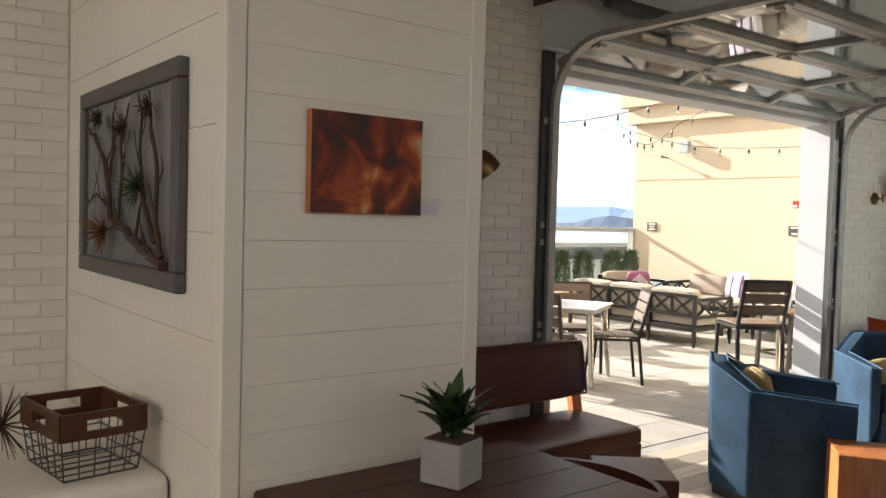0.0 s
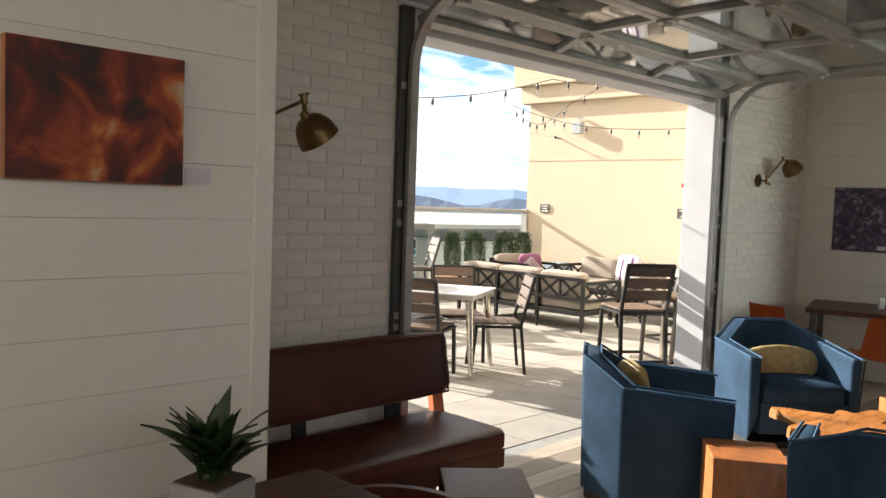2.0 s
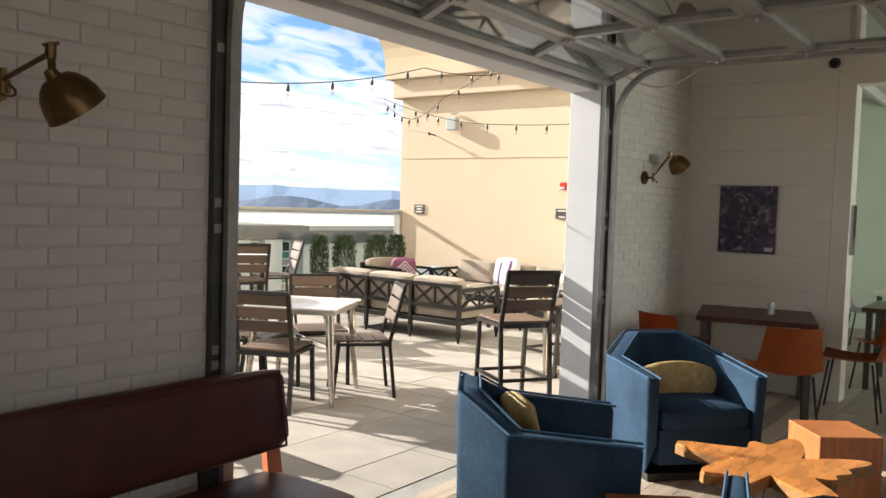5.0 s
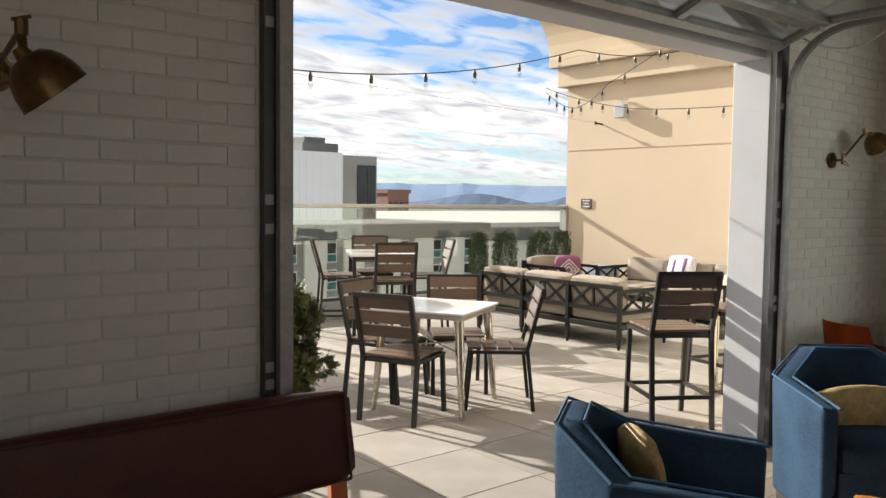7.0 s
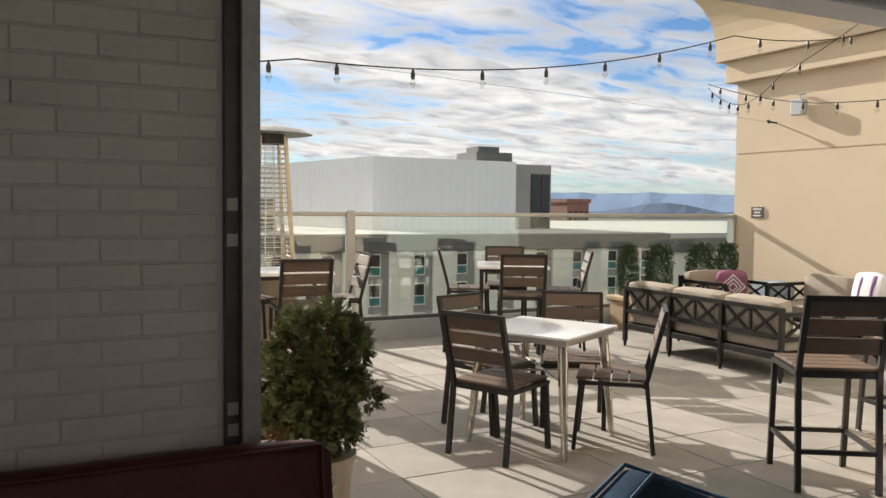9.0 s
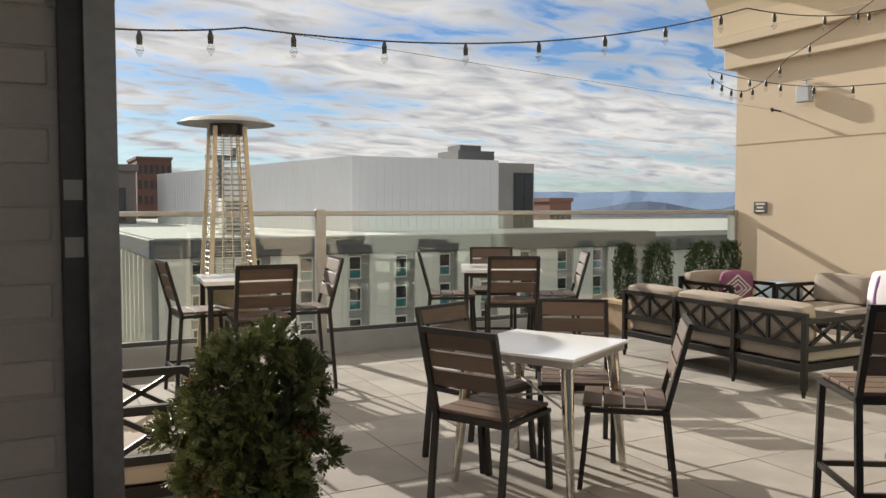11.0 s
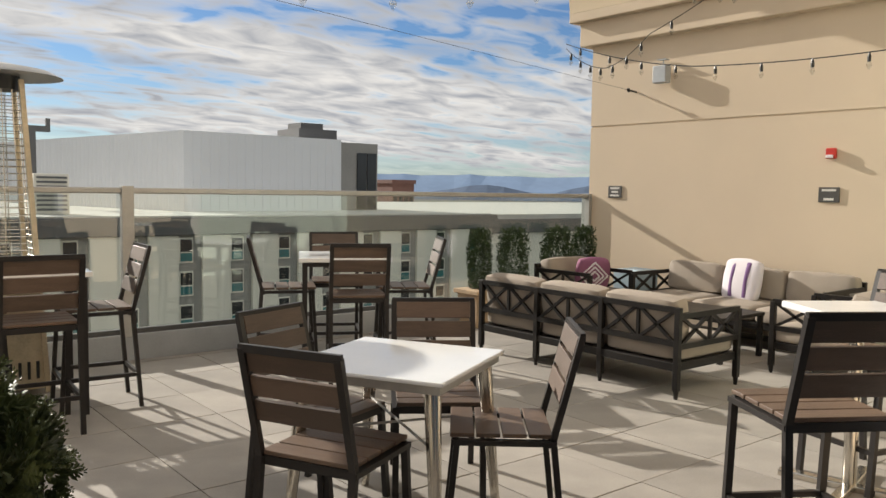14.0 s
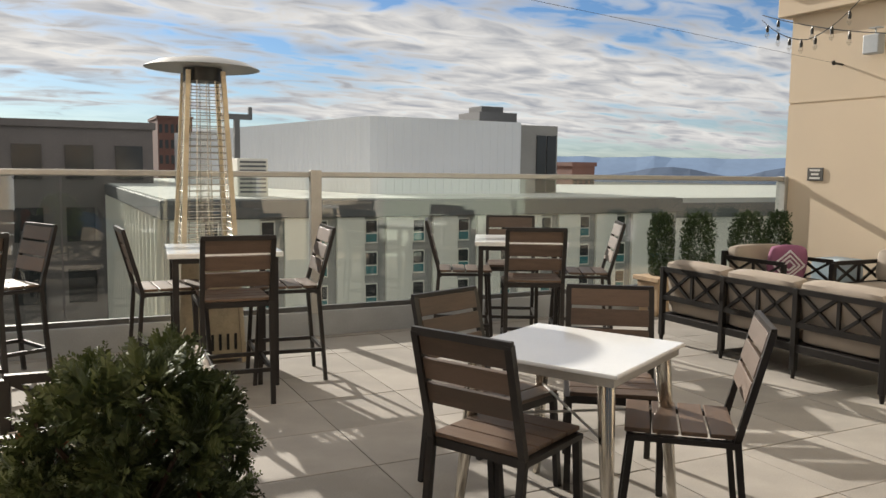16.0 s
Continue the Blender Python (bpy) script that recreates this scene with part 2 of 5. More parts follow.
M_PALEBLUE = mat("pale_blue_ceramic", (0.42, 0.53, 0.62), 0.5, var=0.1)
M_GREENWALL = mat("pale_green_wall", (0.60, 0.66, 0.57), 0.7, var=0.05, scale=2, bump=0.05)
M_FGREY = mat("facade_grey", (0.30, 0.29, 0.27), 0.8, var=0.12, scale=0.6, fine=8, bump=0.05)
M_FWHITE = mat("facade_cream_panel", (0.80, 0.76, 0.66), 0.8, var=0.08, scale=0.5, fine=8, bump=0.05)
M_FBROWN = mat("facade_grey_brown", (0.17, 0.15, 0.14), 0.8, var=0.15, scale=0.5, fine=8, bump=0.05)
M_FBAND = mat("facade_dark_band", (0.12, 0.12, 0.12), 0.7, var=0.15, scale=0.6, fine=8, bump=0.05)
M_FTEAL = mat("teal_window", (0.045, 0.18, 0.19), 0.12, var=0.4, scale=0.8, bump=0.0)
M_FDARK = mat("dark_window", (0.02, 0.022, 0.025), 0.12, var=0.3, scale=0.8, bump=0.0)
M_METALW = mat("white_metal_siding", (0.74, 0.75, 0.76), 0.5, var=0.05, scale=0.3, bump=0.03)
M_ROOFG = mat("pale_membrane_roof", (0.50, 0.50, 0.47), 0.9, var=0.15, scale=1, bump=0.1)
M_REDBR = mat("far_red_brick", (0.15, 0.075, 0.06), 0.8, var=0.2, scale=0.5, bump=0.05)
# distance haze is put into the blue of both hill colours, paler farther off
M_HILL = mat("haze_tinted_hills", (0.19, 0.28, 0.43), 1.0, var=0.12, scale=0.004, fine=0.03, bump=0.0)
M_HILL2 = mat("haze_tinted_foothills", (0.05, 0.085, 0.15), 1.0, var=0.25, scale=0.006, fine=0.05, bump=0.0)
M_GROUND = mat("city_ground", (0.10, 0.11, 0.09), 0.95, var=0.4, scale=0.02, fine=0.2, bump=0.0)


# ---- mesh helpers ----
def box(bm, x0, x1, y0, y1, z0, z1, m=None, bev=0.0):
    r = bmesh.ops.create_cube(bm, size=1.0)
    v = r["verts"]
    for q in v:
        q.co = Vector(((q.co.x + 0.5) * (x1 - x0) + x0, (q.co.y + 0.5) * (y1 - y0) + y0, (q.co.z + 0.5) * (z1 - z0) + z0))
    if bev:
        es = list({e for q in v for e in q.link_edges})
        res = bmesh.ops.bevel(bm, geom=es, offset=bev, segments=2, affect="EDGES", profile=0.5)
        v = list({q for f in res["faces"] for q in f.verts} | {q for q in v if q.is_valid})
    if m is not None:
        bmesh.ops.transform(bm, matrix=m, verts=v)
    return v


def rod(bm, a, b, r0, r1=None, seg=8, caps=True):
    a, b = Vector(a), Vector(b)
    d = b - a
    m = Matrix.Translation((a + b) / 2) @ d.to_track_quat("Z", "Y").to_matrix().to_4x4()
    return bmesh.ops.create_cone(bm, cap_ends=caps, segments=seg, radius1=r0, radius2=r0 if r1 is None else r1, depth=d.length, matrix=m)["verts"]


def bar(bm, a, b, w, h, roll=0.0):
    """A square bar from a to b."""
    a, b = Vector(a), Vector(b)
    d = b - a
    m = Matrix.Translation((a + b) / 2) @ d.to_track_quat("Z", "Y").to_matrix().to_4x4() @ Matrix.Rotation(radians(roll), 4, "Z")
    return box(bm, -w / 2, w / 2, -h / 2, h / 2, -d.length / 2, d.length / 2, m)


def path_tube(bm, pts, r, seg=7):
    for a, b in zip(pts, pts[1:]):
        rod(bm, a, b, r, r, seg)


def prism(bm, outline, z0, z1):
    lo = [bm.verts.new((x, y, z0)) for x, y in outline]
    hi = [bm.verts.new((x, y, z1)) for x, y in outline]
    n = len(outline)
    bm.faces.new(lo[::-1]), bm.faces.new(hi)
    for i in range(n):
        bm.faces.new((lo[i], lo[(i + 1) % n], hi[(i + 1) % n], hi[i]))
    return lo + hi


def cushion(bm, x0, x1, y0, y1, z0, z1, puff=0.03, m=None):
    """A soft box: subdivided, its faces swollen and its edges rounded."""
    r = bmesh.ops.create_cube(bm, size=2.0)
    es = list({e for q in r["verts"] for e in q.link_edges})
    bmesh.ops.subdivide_edges(bm, edges=es, cuts=7, use_grid_fill=True)
    vs = [q for q in bm.verts if q.tag is False]
    c = Vector(((x0 + x1) / 2, (y0 + y1) / 2, (z0 + z1) / 2))
    h = Vector(((x1 - x0) / 2, (y1 - y0) / 2, (z1 - z0) / 2))
    done = []
    for q in vs:
        p = q.co.copy()
        k = 14.0
        ln = (abs(p.x) ** k + abs(p.y) ** k + abs(p.z) ** k) ** (1 / k)
        p /= ln
        o = Vector((p.x * h.x, p.y * h.y, p.z * h.z))
        flat = (1 - p.x ** 2) * (1 - p.y ** 2) + (1 - p.y ** 2) * (1 - p.z ** 2) + (1 - p.x ** 2) * (1 - p.z ** 2)
        ax = max(range(3), key=lambda i: abs(p[i]))
        o[ax] += math.copysign(puff * min(1, flat) + 0.006 * noise.noise(o * 9 + c), p[ax])
        q.co = c + o if m is None else m @ (c + o)
        q.tag = True
        done.append(q)
    return done


def part(name, bm, material, parent=None, label="", smooth=False):
    me = bpy.data.meshes.new(name)
    bmesh.ops.recalc_face_normals(bm, faces=bm.faces)
    bm.to_mesh(me)
    bm.free()
    me.materials.append(material)
    if smooth:
        me.shade_smooth()
        me.set_sharp_from_angle(angle=radians(40))
    ob = new(name, me)
    if parent is not None:
        ob.parent = parent
    if label:
        ob["label"] = label
    return ob


def share(name, me, parent, m):
    ob = new(name, me)
    ob.parent = parent
    ob.matrix_basis = m
    return ob


def B():
    return bmesh.new()


def thing(name, label, category, m=None, group="", kind=""):
    ob = new(name)
    ob.empty_display_size = 0.1
    if m is not None:
        ob.matrix_basis = m
    return tagged(ob, label, category, group, kind)


def solid(name, bm, material, label, category, kind="structure", smooth=False):
    return tagged(part(name, bm, material, None, "", smooth), label, category, "", kind)


# ---- setting: the lounge ----
XL, XR = 0.19, 3.72      # garage opening
CEIL, HEAD = 3.25, 2.42
bm = B(); box(bm, -6.2, 11.2, -6.2, 0.02, -0.25, -0.012)
floor = solid("floor", bm, M_JOINT, "grey-brown plank floor of the lounge", "floor")
bm = B(); box(bm, -6.2, 11.2, -6.2, 0.55, CEIL, CEIL + 0.2)
for i in range(9):
    box(bm, -6.0, 11.0, -0.75 - i * 0.65, -0.69 - i * 0.65, CEIL - 0.12, CEIL - 0.001)
solid("ceiling", bm, M_CEIL, "dim grey ceiling with shallow joists", "ceiling")
# bay wall behind the ledge, brick pier, header, right stretch
bm = B(); box(bm, -6.2, -2.26, 0.39, 0.62, 0, CEIL)
wall_bay = solid("wall_bay", bm, M_MORTAR, "white painted brick wall behind the ledge", "wall")
bm = B(); box(bm, -1.37, XL, 0.002, 0.28, 0, CEIL)
wall_pier = solid("wall_pier", bm, M_MORTAR, "white painted brick wall beside the garage door", "wall")
bm = B(); box(bm, XL, XR, 0.012, 0.28, HEAD + 0.14, CEIL)
solid("wall_header", bm, M_WHITE, "white painted header above the garage opening", "wall")
bm = B(); box(bm, XR + 0.002, 5.6, 0.09, 0.28, 0, CEIL)
wall_right = solid("wall_right", bm, M_MORTAR, "white painted brick wall beyond the garage door", "wall")
bm = B(); box(bm, XL - 0.002, XL + 0.07, 0.10, 0.30, 0, HEAD + 0.13, None, 0.004)
solid("trim_left", bm, M_WHITE, "white jamb casing of the garage opening", "door jamb")
bm = B(); box(bm, XR - 0.07, XR, 0.05, 0.302, 0, HEAD + 0.13, None, 0.004)
solid("trim_right", bm, M_WHITE, "pale painted jamb of the garage opening", "door jamb")
bm = B(); box(bm, XL + 0.071, XR - 0.071, 0.08, 0.30, HEAD, HEAD + 0.13, None, 0.004)
solid("trim_head", bm, M_WHITE, "white soffit of the garage opening", "door head")
bm = B(); box(bm, XL, XR, -0.02, 0.10, -0.05, -0.004)
solid("threshold", bm, M_STEEL, "flat metal threshold of the garage opening", "threshold")
# shiplap chimney breast
bm = B(); box(bm, -2.245, -1.385, -1.318, 0.40, 0, CEIL)
wall_breast = solid("wall_breast", bm, M_SHIP, "white shiplap clad wall projection", "wall")
bd = B(); box(bd, -2.20, -1.43, -1.331, -1.3175, 0.0003, 0.1331, None, 0.0012)
board = part("board", bd, M_SHIP, wall_breast)
for i in range(1, 24):
    share("board", board.data, wall_breast, pose(0, 0, i * 0.1335))
for nm, a in (("corner_post", (-2.262, -2.202, -1.336, -1.27)), ("corner_post", (-1.43, -1.37, -1.336, -1.27))):
    bm = B(); box(bm, *a, 0.0, CEIL - 0.002, None, 0.006); part(nm, bm, M_SHIP, wall_breast)
bd = B(); box(bd, -2.2585, -2.245, -1.268, 0.399, 0.002, 0.2967, None, 0.001)
side = part("side_board", bd, M_SHIP, wall_breast)
for i in range(1, 11):
    share("side_board", side.data, wall_breast, pose(0, 0, i * 0.2967))
# far end of the lounge
bm = B(); box(bm, 5.6, 5.78, -1.16, 0.34, 0, CEIL); box(bm, 5.6, 5.78, -6.2, -1.16, 2.66, CEIL); box(bm, 5.6, 5.78, -6.2, -3.9, 0, 2.66)
wall_end = solid("wall_end", bm, M_SHIP, "white shiplap end wall with a wide opening", "wall")
bd = B(); box(bd, 5.588, 5.6, -1.16, 0.099, 0.002, 0.30, None, 0.002)
b0 = part("board", bd, M_SHIP, wall_end)
for i in range(1, 10):
    share("board", b0.data, wall_end, pose(0, 0, i * 0.3025))
bm = B(); box(bm, 5.58, 5.80, -1.30, -1.162, 0, 2.655, None, 0.004); solid("trim_opening", bm, M_SHIP, "white post beside the wide opening", "post")
bm = B(); box(bm, 10.9, 11.1, -6.2, 0.5, 0, CEIL); box(bm, 5.78, 10.9, 0.10, 0.34, 0, CEIL)
solid("wall_back_room", bm, M_GREENWALL, "pale green wall of the next room", "wall")
# unseen closing walls behind the camera, with window openings added to admit sky light
bm = B()
box(bm, -6.2, 4.5, -6.4, -6.2, 0, 1.6); box(bm, 4.5, 11.2, -6.4, -6.2, 0, 0.9); box(bm, -6.2, 4.5, -6.4, -6.2, 2.9, CEIL); box(bm, 4.5, 11.2, -6.4, -6.2, 2.6, CEIL)
for x0, x1 in ((-6.2, -5.4), (-3.4, -2.6), (-0.6, 0.4), (2.4, 4.5), (4.5, 6.6), (9.6, 11.2)):
    box(bm, x0, x1, -6.4, -6.2, 1.6 if x1 < 4.6 else 0.9, 2.9 if x1 < 4.6 else 2.6)
solid("wall_south", bm, M_SHIP, "unseen white wall behind the lounge with added window openings", "wall")
bm = B(); box(bm, -6.4, -6.2, -6.4, 0.62, 0, 1.8); box(bm, -6.4, -6.2, -6.4, 0.62, 2.9, CEIL); box(bm, -6.4, -6.2, -6.4, -4.6, 1.8, 2.9); box(bm, -6.4, -6.2, -0.6, 0.62, 1.8, 2.9)
solid("wall_west", bm, M_SHIP, "unseen white wall with an added wide window opening", "wall")

# ---- setting: the terrace ----
bm = B(); box(bm, -7.0, 8.62, 0.02, 6.35, -0.30, -0.014)
terrace = solid("pavement", bm, M_JOINT, "square concrete pavers of the roof terrace", "terrace floor")
bm = B(); box(bm, 8.62, 10.2, 0.34, 6.15, -0.3, 2.30); box(bm, 8.63, 10.2, 0.34, 6.14, 2.30, 2.322); box(bm, 8.62, 10.2, 0.34, 6.15, 2.322, 3.32)
box(bm, 8.50, 10.2, 0.34, 6.27, 3.32, 3.62, None, 0.01); box(bm, 8.40, 10.2, 0.34, 6.37, 3.62, 3.74, None, 0.01)
tan = solid("wall_tan", bm, M_STUCCO, "tan stucco parapet wall with a scored joint", "wall")
# swept cornice above the string course
bm = B()
prof = [(-0.22, 3.74)] + [(-0.22 - 0.62 * (1 - math.cos(radians(a))), 3.80 + 0.95 * math.sin(radians(a))) for a in range(0, 91, 10)]
for (o0, z0), (o1, z1) in zip(prof, prof[1:]):
    for P in (((8.62 + o0, 0.34), (8.62 + o0, 6.15 - o0), (10.2, 6.15 - o0)),):
        Q = ((8.62 + o1, 0.34), (8.62 + o1, 6.15 - o1), (10.2, 6.15 - o1))
        for i in (0, 1):
            bm.faces.new([bm.verts.new((*P[i], z0)), bm.verts.new((*P[i + 1], z0)), bm.verts.new((*Q[i + 1], z1)), bm.verts.new((*Q[i], z1))])
ox = prof[-1][0]
box(bm, 8.62 + ox, 10.2, 0.34, 6.15 - ox, 4.75, 5.0)
bmesh.ops.remove_doubles(bm, verts=bm.verts, dist=0.001)
solid("trim_cornice", bm, M_CREAM, "cream stucco cove cornice on the parapet", "cornice")
bm = B(); box(bm, -1.37, 8.6, 0.285, 0.31, 2.57, 6.5); box(bm, -7.0, -1.37, 0.64, 0.70, -0.2, 6.5); box(bm, -1.37, XL - 0.003, 0.285, 0.31, -0.2, 2.57); box(bm, XR + 0.003, 8.6, 0.285, 0.31, -0.2, 2.57)
solid("wall_outside", bm, M_STUCCO, "tan stucco outer wall above the garage opening", "wall")

# ---- far setting ----
bm = B()
box(bm, -2500, 4500, -2500, 4500, -26, -25)
solid("ground", bm, M_GROUND, "hazy town ground far below the terrace", "ground")


def ridge(name, dist, base, amp, seed, material, lab):
    b = B()
    n = 160
    top, bot = [], []
    for i in range(n + 1):
        a = radians(-60 + 190 * i / n)
        x, y = dist * math.sin(a), dist * math.cos(a)
        h = base + amp * (noise.fractal(Vector((i * 0.3 + seed, seed, 0)), 0.9, 2.0, 4))
        top.append(b.verts.new((x * 1.08, y * 1.08, h)))
        bot.append(b.verts.new((x, y, -24)))
    for i in range(n):
        b.faces.new((bot[i], bot[i + 1], top[i + 1], top[i]))
    return solid(name, b, material, lab, "hills")


# ridges carry their haze as base colour
ridge("backdrop", 3400, 70, 26, 3.1, M_HILL, "mountain ridge on the horizon, coloured blue for haze")
ridge("backdrop", 2300, 8, 24, 9.4, M_HILL2, "wooded foothills before the ridge, coloured darker blue for thinner haze")


# ---- far buildings ----
def office_window(parent, m):
    """A small facade window: pale frame, dark upper pane and teal lower pane."""
    b = B(); box(b, -0.29, 0.29, -0.06, 0.0, 0, 1.02); f = part("window", b, M_FWHITE, parent); f.matrix_basis = m
    for z0, z1, mm in ((0.06, 0.40, M_FTEAL), (0.45, 0.96, M_FDARK)):
        b = B(); box(b, -0.24, 0.24, -0.075, -0.058, z0, z1); part("pane", b, mm, f)


office = thing("office_building", "grey and cream panelled office block below the terrace", "building")
OX, OY, OZ = 4.7, 31.0, 0.25
BAND = 0.74
bm = B(); box(bm, OX, OX + 25, OY, OY + 60, -25, OZ - BAND); part("wall", bm, M_FGREY, office)
bm = B(); box(bm, OX - 0.25, OX + 25.2, OY - 0.25, OY + 60, OZ - BAND, OZ, None, 0.05); part("parapet", bm, M_FBAND, office)
bm = B(); box(bm, OX - 0.05, OX + 24.9, OY - 0.05, OY + 60, OZ, OZ + 0.05); part("roof", bm, M_ROOFG, office)
BAY = 2.2
pm = B(); box(pm, -0.6, 0.6, -0.14, 0.0, -25, OZ - BAND - 0.02)
p0 = part("panel", pm, M_FWHITE, office); p0.matrix_basis = pose(OX + 0.7, OY, 0)
for k in range(11):
    xx = OX + 0.7 + k * BAY
    if k:
        share("panel", p0.data, office, pose(xx, OY, 0))
    for lv in range(7):
        office_window(office, pose(xx + 0.93, OY, OZ - BAND - 1.12 - lv * 1.36))
fm = B(); box(fm, -0.30, 0.0, -0.09, 0.09, -25, OZ - BAND - 0.02); f0 = part("fin", fm, M_FWHITE, office); f0.matrix_basis = pose(OX, OY + 1.2, 0)
for i in range(1, 34):
    share("fin", f0.data, office, pose(OX, OY + 1.2 + i * 1.5, 0))
bm = B()
for i in range(34):
    box(bm, OX - 0.04, OX - 0.001, OY + 1.5 + i * 1.5, OY + 2.3 + i * 1.5, -24, OZ - 1.3)
part("side_glazing", bm, M_FDARK, office)

annex = thing("office_annex", "low pale office annex with a dark roof band", "building")
bm = B(); box(bm, OX + 25.3, 95, OY + 6, OY + 50, -25, -1.2); part("wall", bm, M_FWHITE, annex)
bm = B(); box(bm, OX + 25.25, 95.2, OY + 5.8, OY + 50, -1.2, -0.3, None, 0.05); part("parapet", bm, M_FBAND, annex)
bm = B(); box(bm, OX + 25.4, 95, OY + 6.2, OY + 49.8, -0.3, 0.0); part("roof", bm, M_ROOFG, annex)

pent = thing("metal_clad_penthouse", "white ribbed metal plant house on the office roof", "building")
A0, A1, A2 = Vector((9.6, 64.0)), Vector((14.9, 36.2)), Vector((23.6, 36.4))
TOP = 4.0
for P, Q, nm in ((A0, A1, "wall"), (A1, A2, "wall")):
    bm = B()
    d = (Q - P).normalized()
    nrm = Vector((d.y, -d.x))
    n = int((Q - P).length / 0.45)
    line = []
    for i in range(n):
        line += [P.lerp(Q, i / n), P.lerp(Q, (i + 0.8) / n), P.lerp(Q, (i + 0.84) / n) + nrm * 0.02, P.lerp(Q, (i + 0.96) / n) + nrm * 0.02]
    line.append(Q)
    cols = [(bm.verts.new((*u, OZ + 0.04)), bm.verts.new((*u, TOP))) for u in line]
    for u, v in zip(cols, cols[1:]):
        bm.faces.new((u[0], v[0], v[1], u[1]))
    part(nm, bm, M_METALW, pent)
bm = B(); prism(bm, [A0[:], A1[:], A2[:], (23.6, 64.0)], TOP, TOP + 0.1); part("roof", bm, M_METALW, pent)
bm = B(); prism(bm, [(A0.x + 0.1, A0.y), (A1.x + 0.1, A1.y + 0.1), (A2.x, A2.y + 0.1), (23.6, 63.9)], OZ + 0.04, TOP); part("core", bm, M_METALW, pent)

lift = thing("lift_tower", "dark grey roof lift tower with louvred doors", "building")
bm = B(); box(bm, 24.0, 26.7, 37.5, 44, OZ + 0.04, 4.05); part("wall", bm, M_FGREY, lift)
for i in range(2):
    bm = B(); box(bm, 25.3 + i * 0.68, 25.9 + i * 0.68, 37.42, 37.5, OZ + 0.1, 3.5); part("louvre", bm, M_FDARK, lift)
bm = B(); box(bm, 22.2, 24.6, 38.5, 41, 4.06, 4.75); box(bm, 22.6, 24.0, 39, 40.5, 4.75, 5.1); part("hvac_unit", bm, M_FBAND, lift)
ac = thing("rooftop_air_unit", "beige louvred air unit on the office roof", "air unit")
bm = B(); box(bm, 7.9, 9.2, 33.5, 34.6, OZ + 0.05, 1.9, None, 0.03); part("casing", bm, M_FWHITE, ac)
for i in range(8):
    bm = B(); box(bm, 8.0, 9.1, 33.45, 33.5, OZ + 0.2 + i * 0.18, OZ + 0.28 + i * 0.18); part("slat", bm, M_FBAND, ac)
mastb = thing("roof_antenna_post", "dark roof post with small antennas", "antenna")
bm = B(); box(bm, 10.2, 10.5, 45, 45.3, OZ + 0.05, 4.2); box(bm, 9.5, 11.2, 45, 45.3, 4.2, 4.5); box(bm, 11.0, 11.2, 45, 45.2, 4.5, 4.9); part("post", bm, M_FBAND, mastb)


def tower(name, lab, x0, x1, y0, y1, z1, wallm, cols, floors, winm, fh):
    t = thing(name, lab, "building")
    b = B(); box(b, x0, x1, y0, y1, -25, z1); part("wall", b, wallm, t)
    b = B(); box(b, x0 - 0.2, x1 + 0.2, y0 - 0.2, y1, z1, z1 + 0.5); part("parapet", b, wallm, t)
    s = (x1 - x0) / cols
    b = B(); box(b, -s * 0.28, s * 0.28, -0.1, 0, 0, fh * 0.55); w0 = None
    for j in range(floors):
        for i in range(cols):
            m = pose(x0 + (i + 0.5) * s, y0, z1 - 1.0 - fh * 0.6 - j * fh)
            if w0 is None:
                w0 = part("window", b, winm, t); w0.matrix_basis = m
            else:
                share("window", w0.data, t, m)
    return t


tower("grey_office_block", "dark grey-brown office block across the street", -22, 7.8, 62, 85, 4.2, M_FBROWN, 9, 4, M_FDARK, 4.4)
tower("brick_tower", "dark red brick apartment tower in the distance", 20.5, 27, 165, 180, 11.0, M_REDBR, 6, 6, M_FDARK, 3.0)
tower("brick_block", "low red brick block in the distance", 26, 36, 190, 210, 8.0, M_REDBR, 6, 4, M_FDARK, 3.0)
tower("glass_tower", "tall grey glazed tower in the distance", -26, -6, 130, 150, 27.0, M_FBAND, 6, 8, M_FTEAL, 3.4)
tower("brown_block", "low brown brick block beyond the roofs", 61.5, 65, 85, 95, 2.3, M_REDBR, 4, 3, M_FDARK, 3.0)

# ---- glass balustrade ----
rail = thing("glass_balustrade", "frameless glass balustrade with metal cap rail on a low kerb", "balustrade")
bm = B(); box(bm, -7.0, 8.6, 6.10, 6.34, -0.01, 0.22, None, 0.008); part("kerb", bm, M_GREYBOX, rail, "grey painted kerb")
bm = B(); box(bm, -7.0, 8.6, 6.135, 6.19, 0.215, 0.262); part("shoe", bm, M_DSTEEL, rail)
bm = B(); box(bm, -7.0, 8.6, 6.11, 6.21, 1.405, 1.455, None, 0.01); part("cap_rail", bm, M_ALU, rail)
edges = [-7.0, -5.6, -4.2, -2.8, -1.6, -0.4, 0.76, 1.85, 2.78, 4.04, 5.2, 6.36, 7.51, 8.58]
for a, b in zip(edges, edges[1:]):
    bm = B(); box(bm, a + 0.006, b - 0.006, 6.154, 6.168, 0.24, 1.41); g = part("pane", bm, M_GLASS, rail); g.visible_shadow = False
for x in (2.78, -1.6, -5.6):
    bm = B(); box(bm, x - 0.05, x + 0.05, 6.085, 6.15, 0.2, 1.47, None, 0.006); part("post", bm, M_ALU, rail)
bm = B(); box(bm, 8.56, 8.612, 6.09, 6.22, 0.2, 1.46, None, 0.004); part("post", bm, M_ALU, rail)


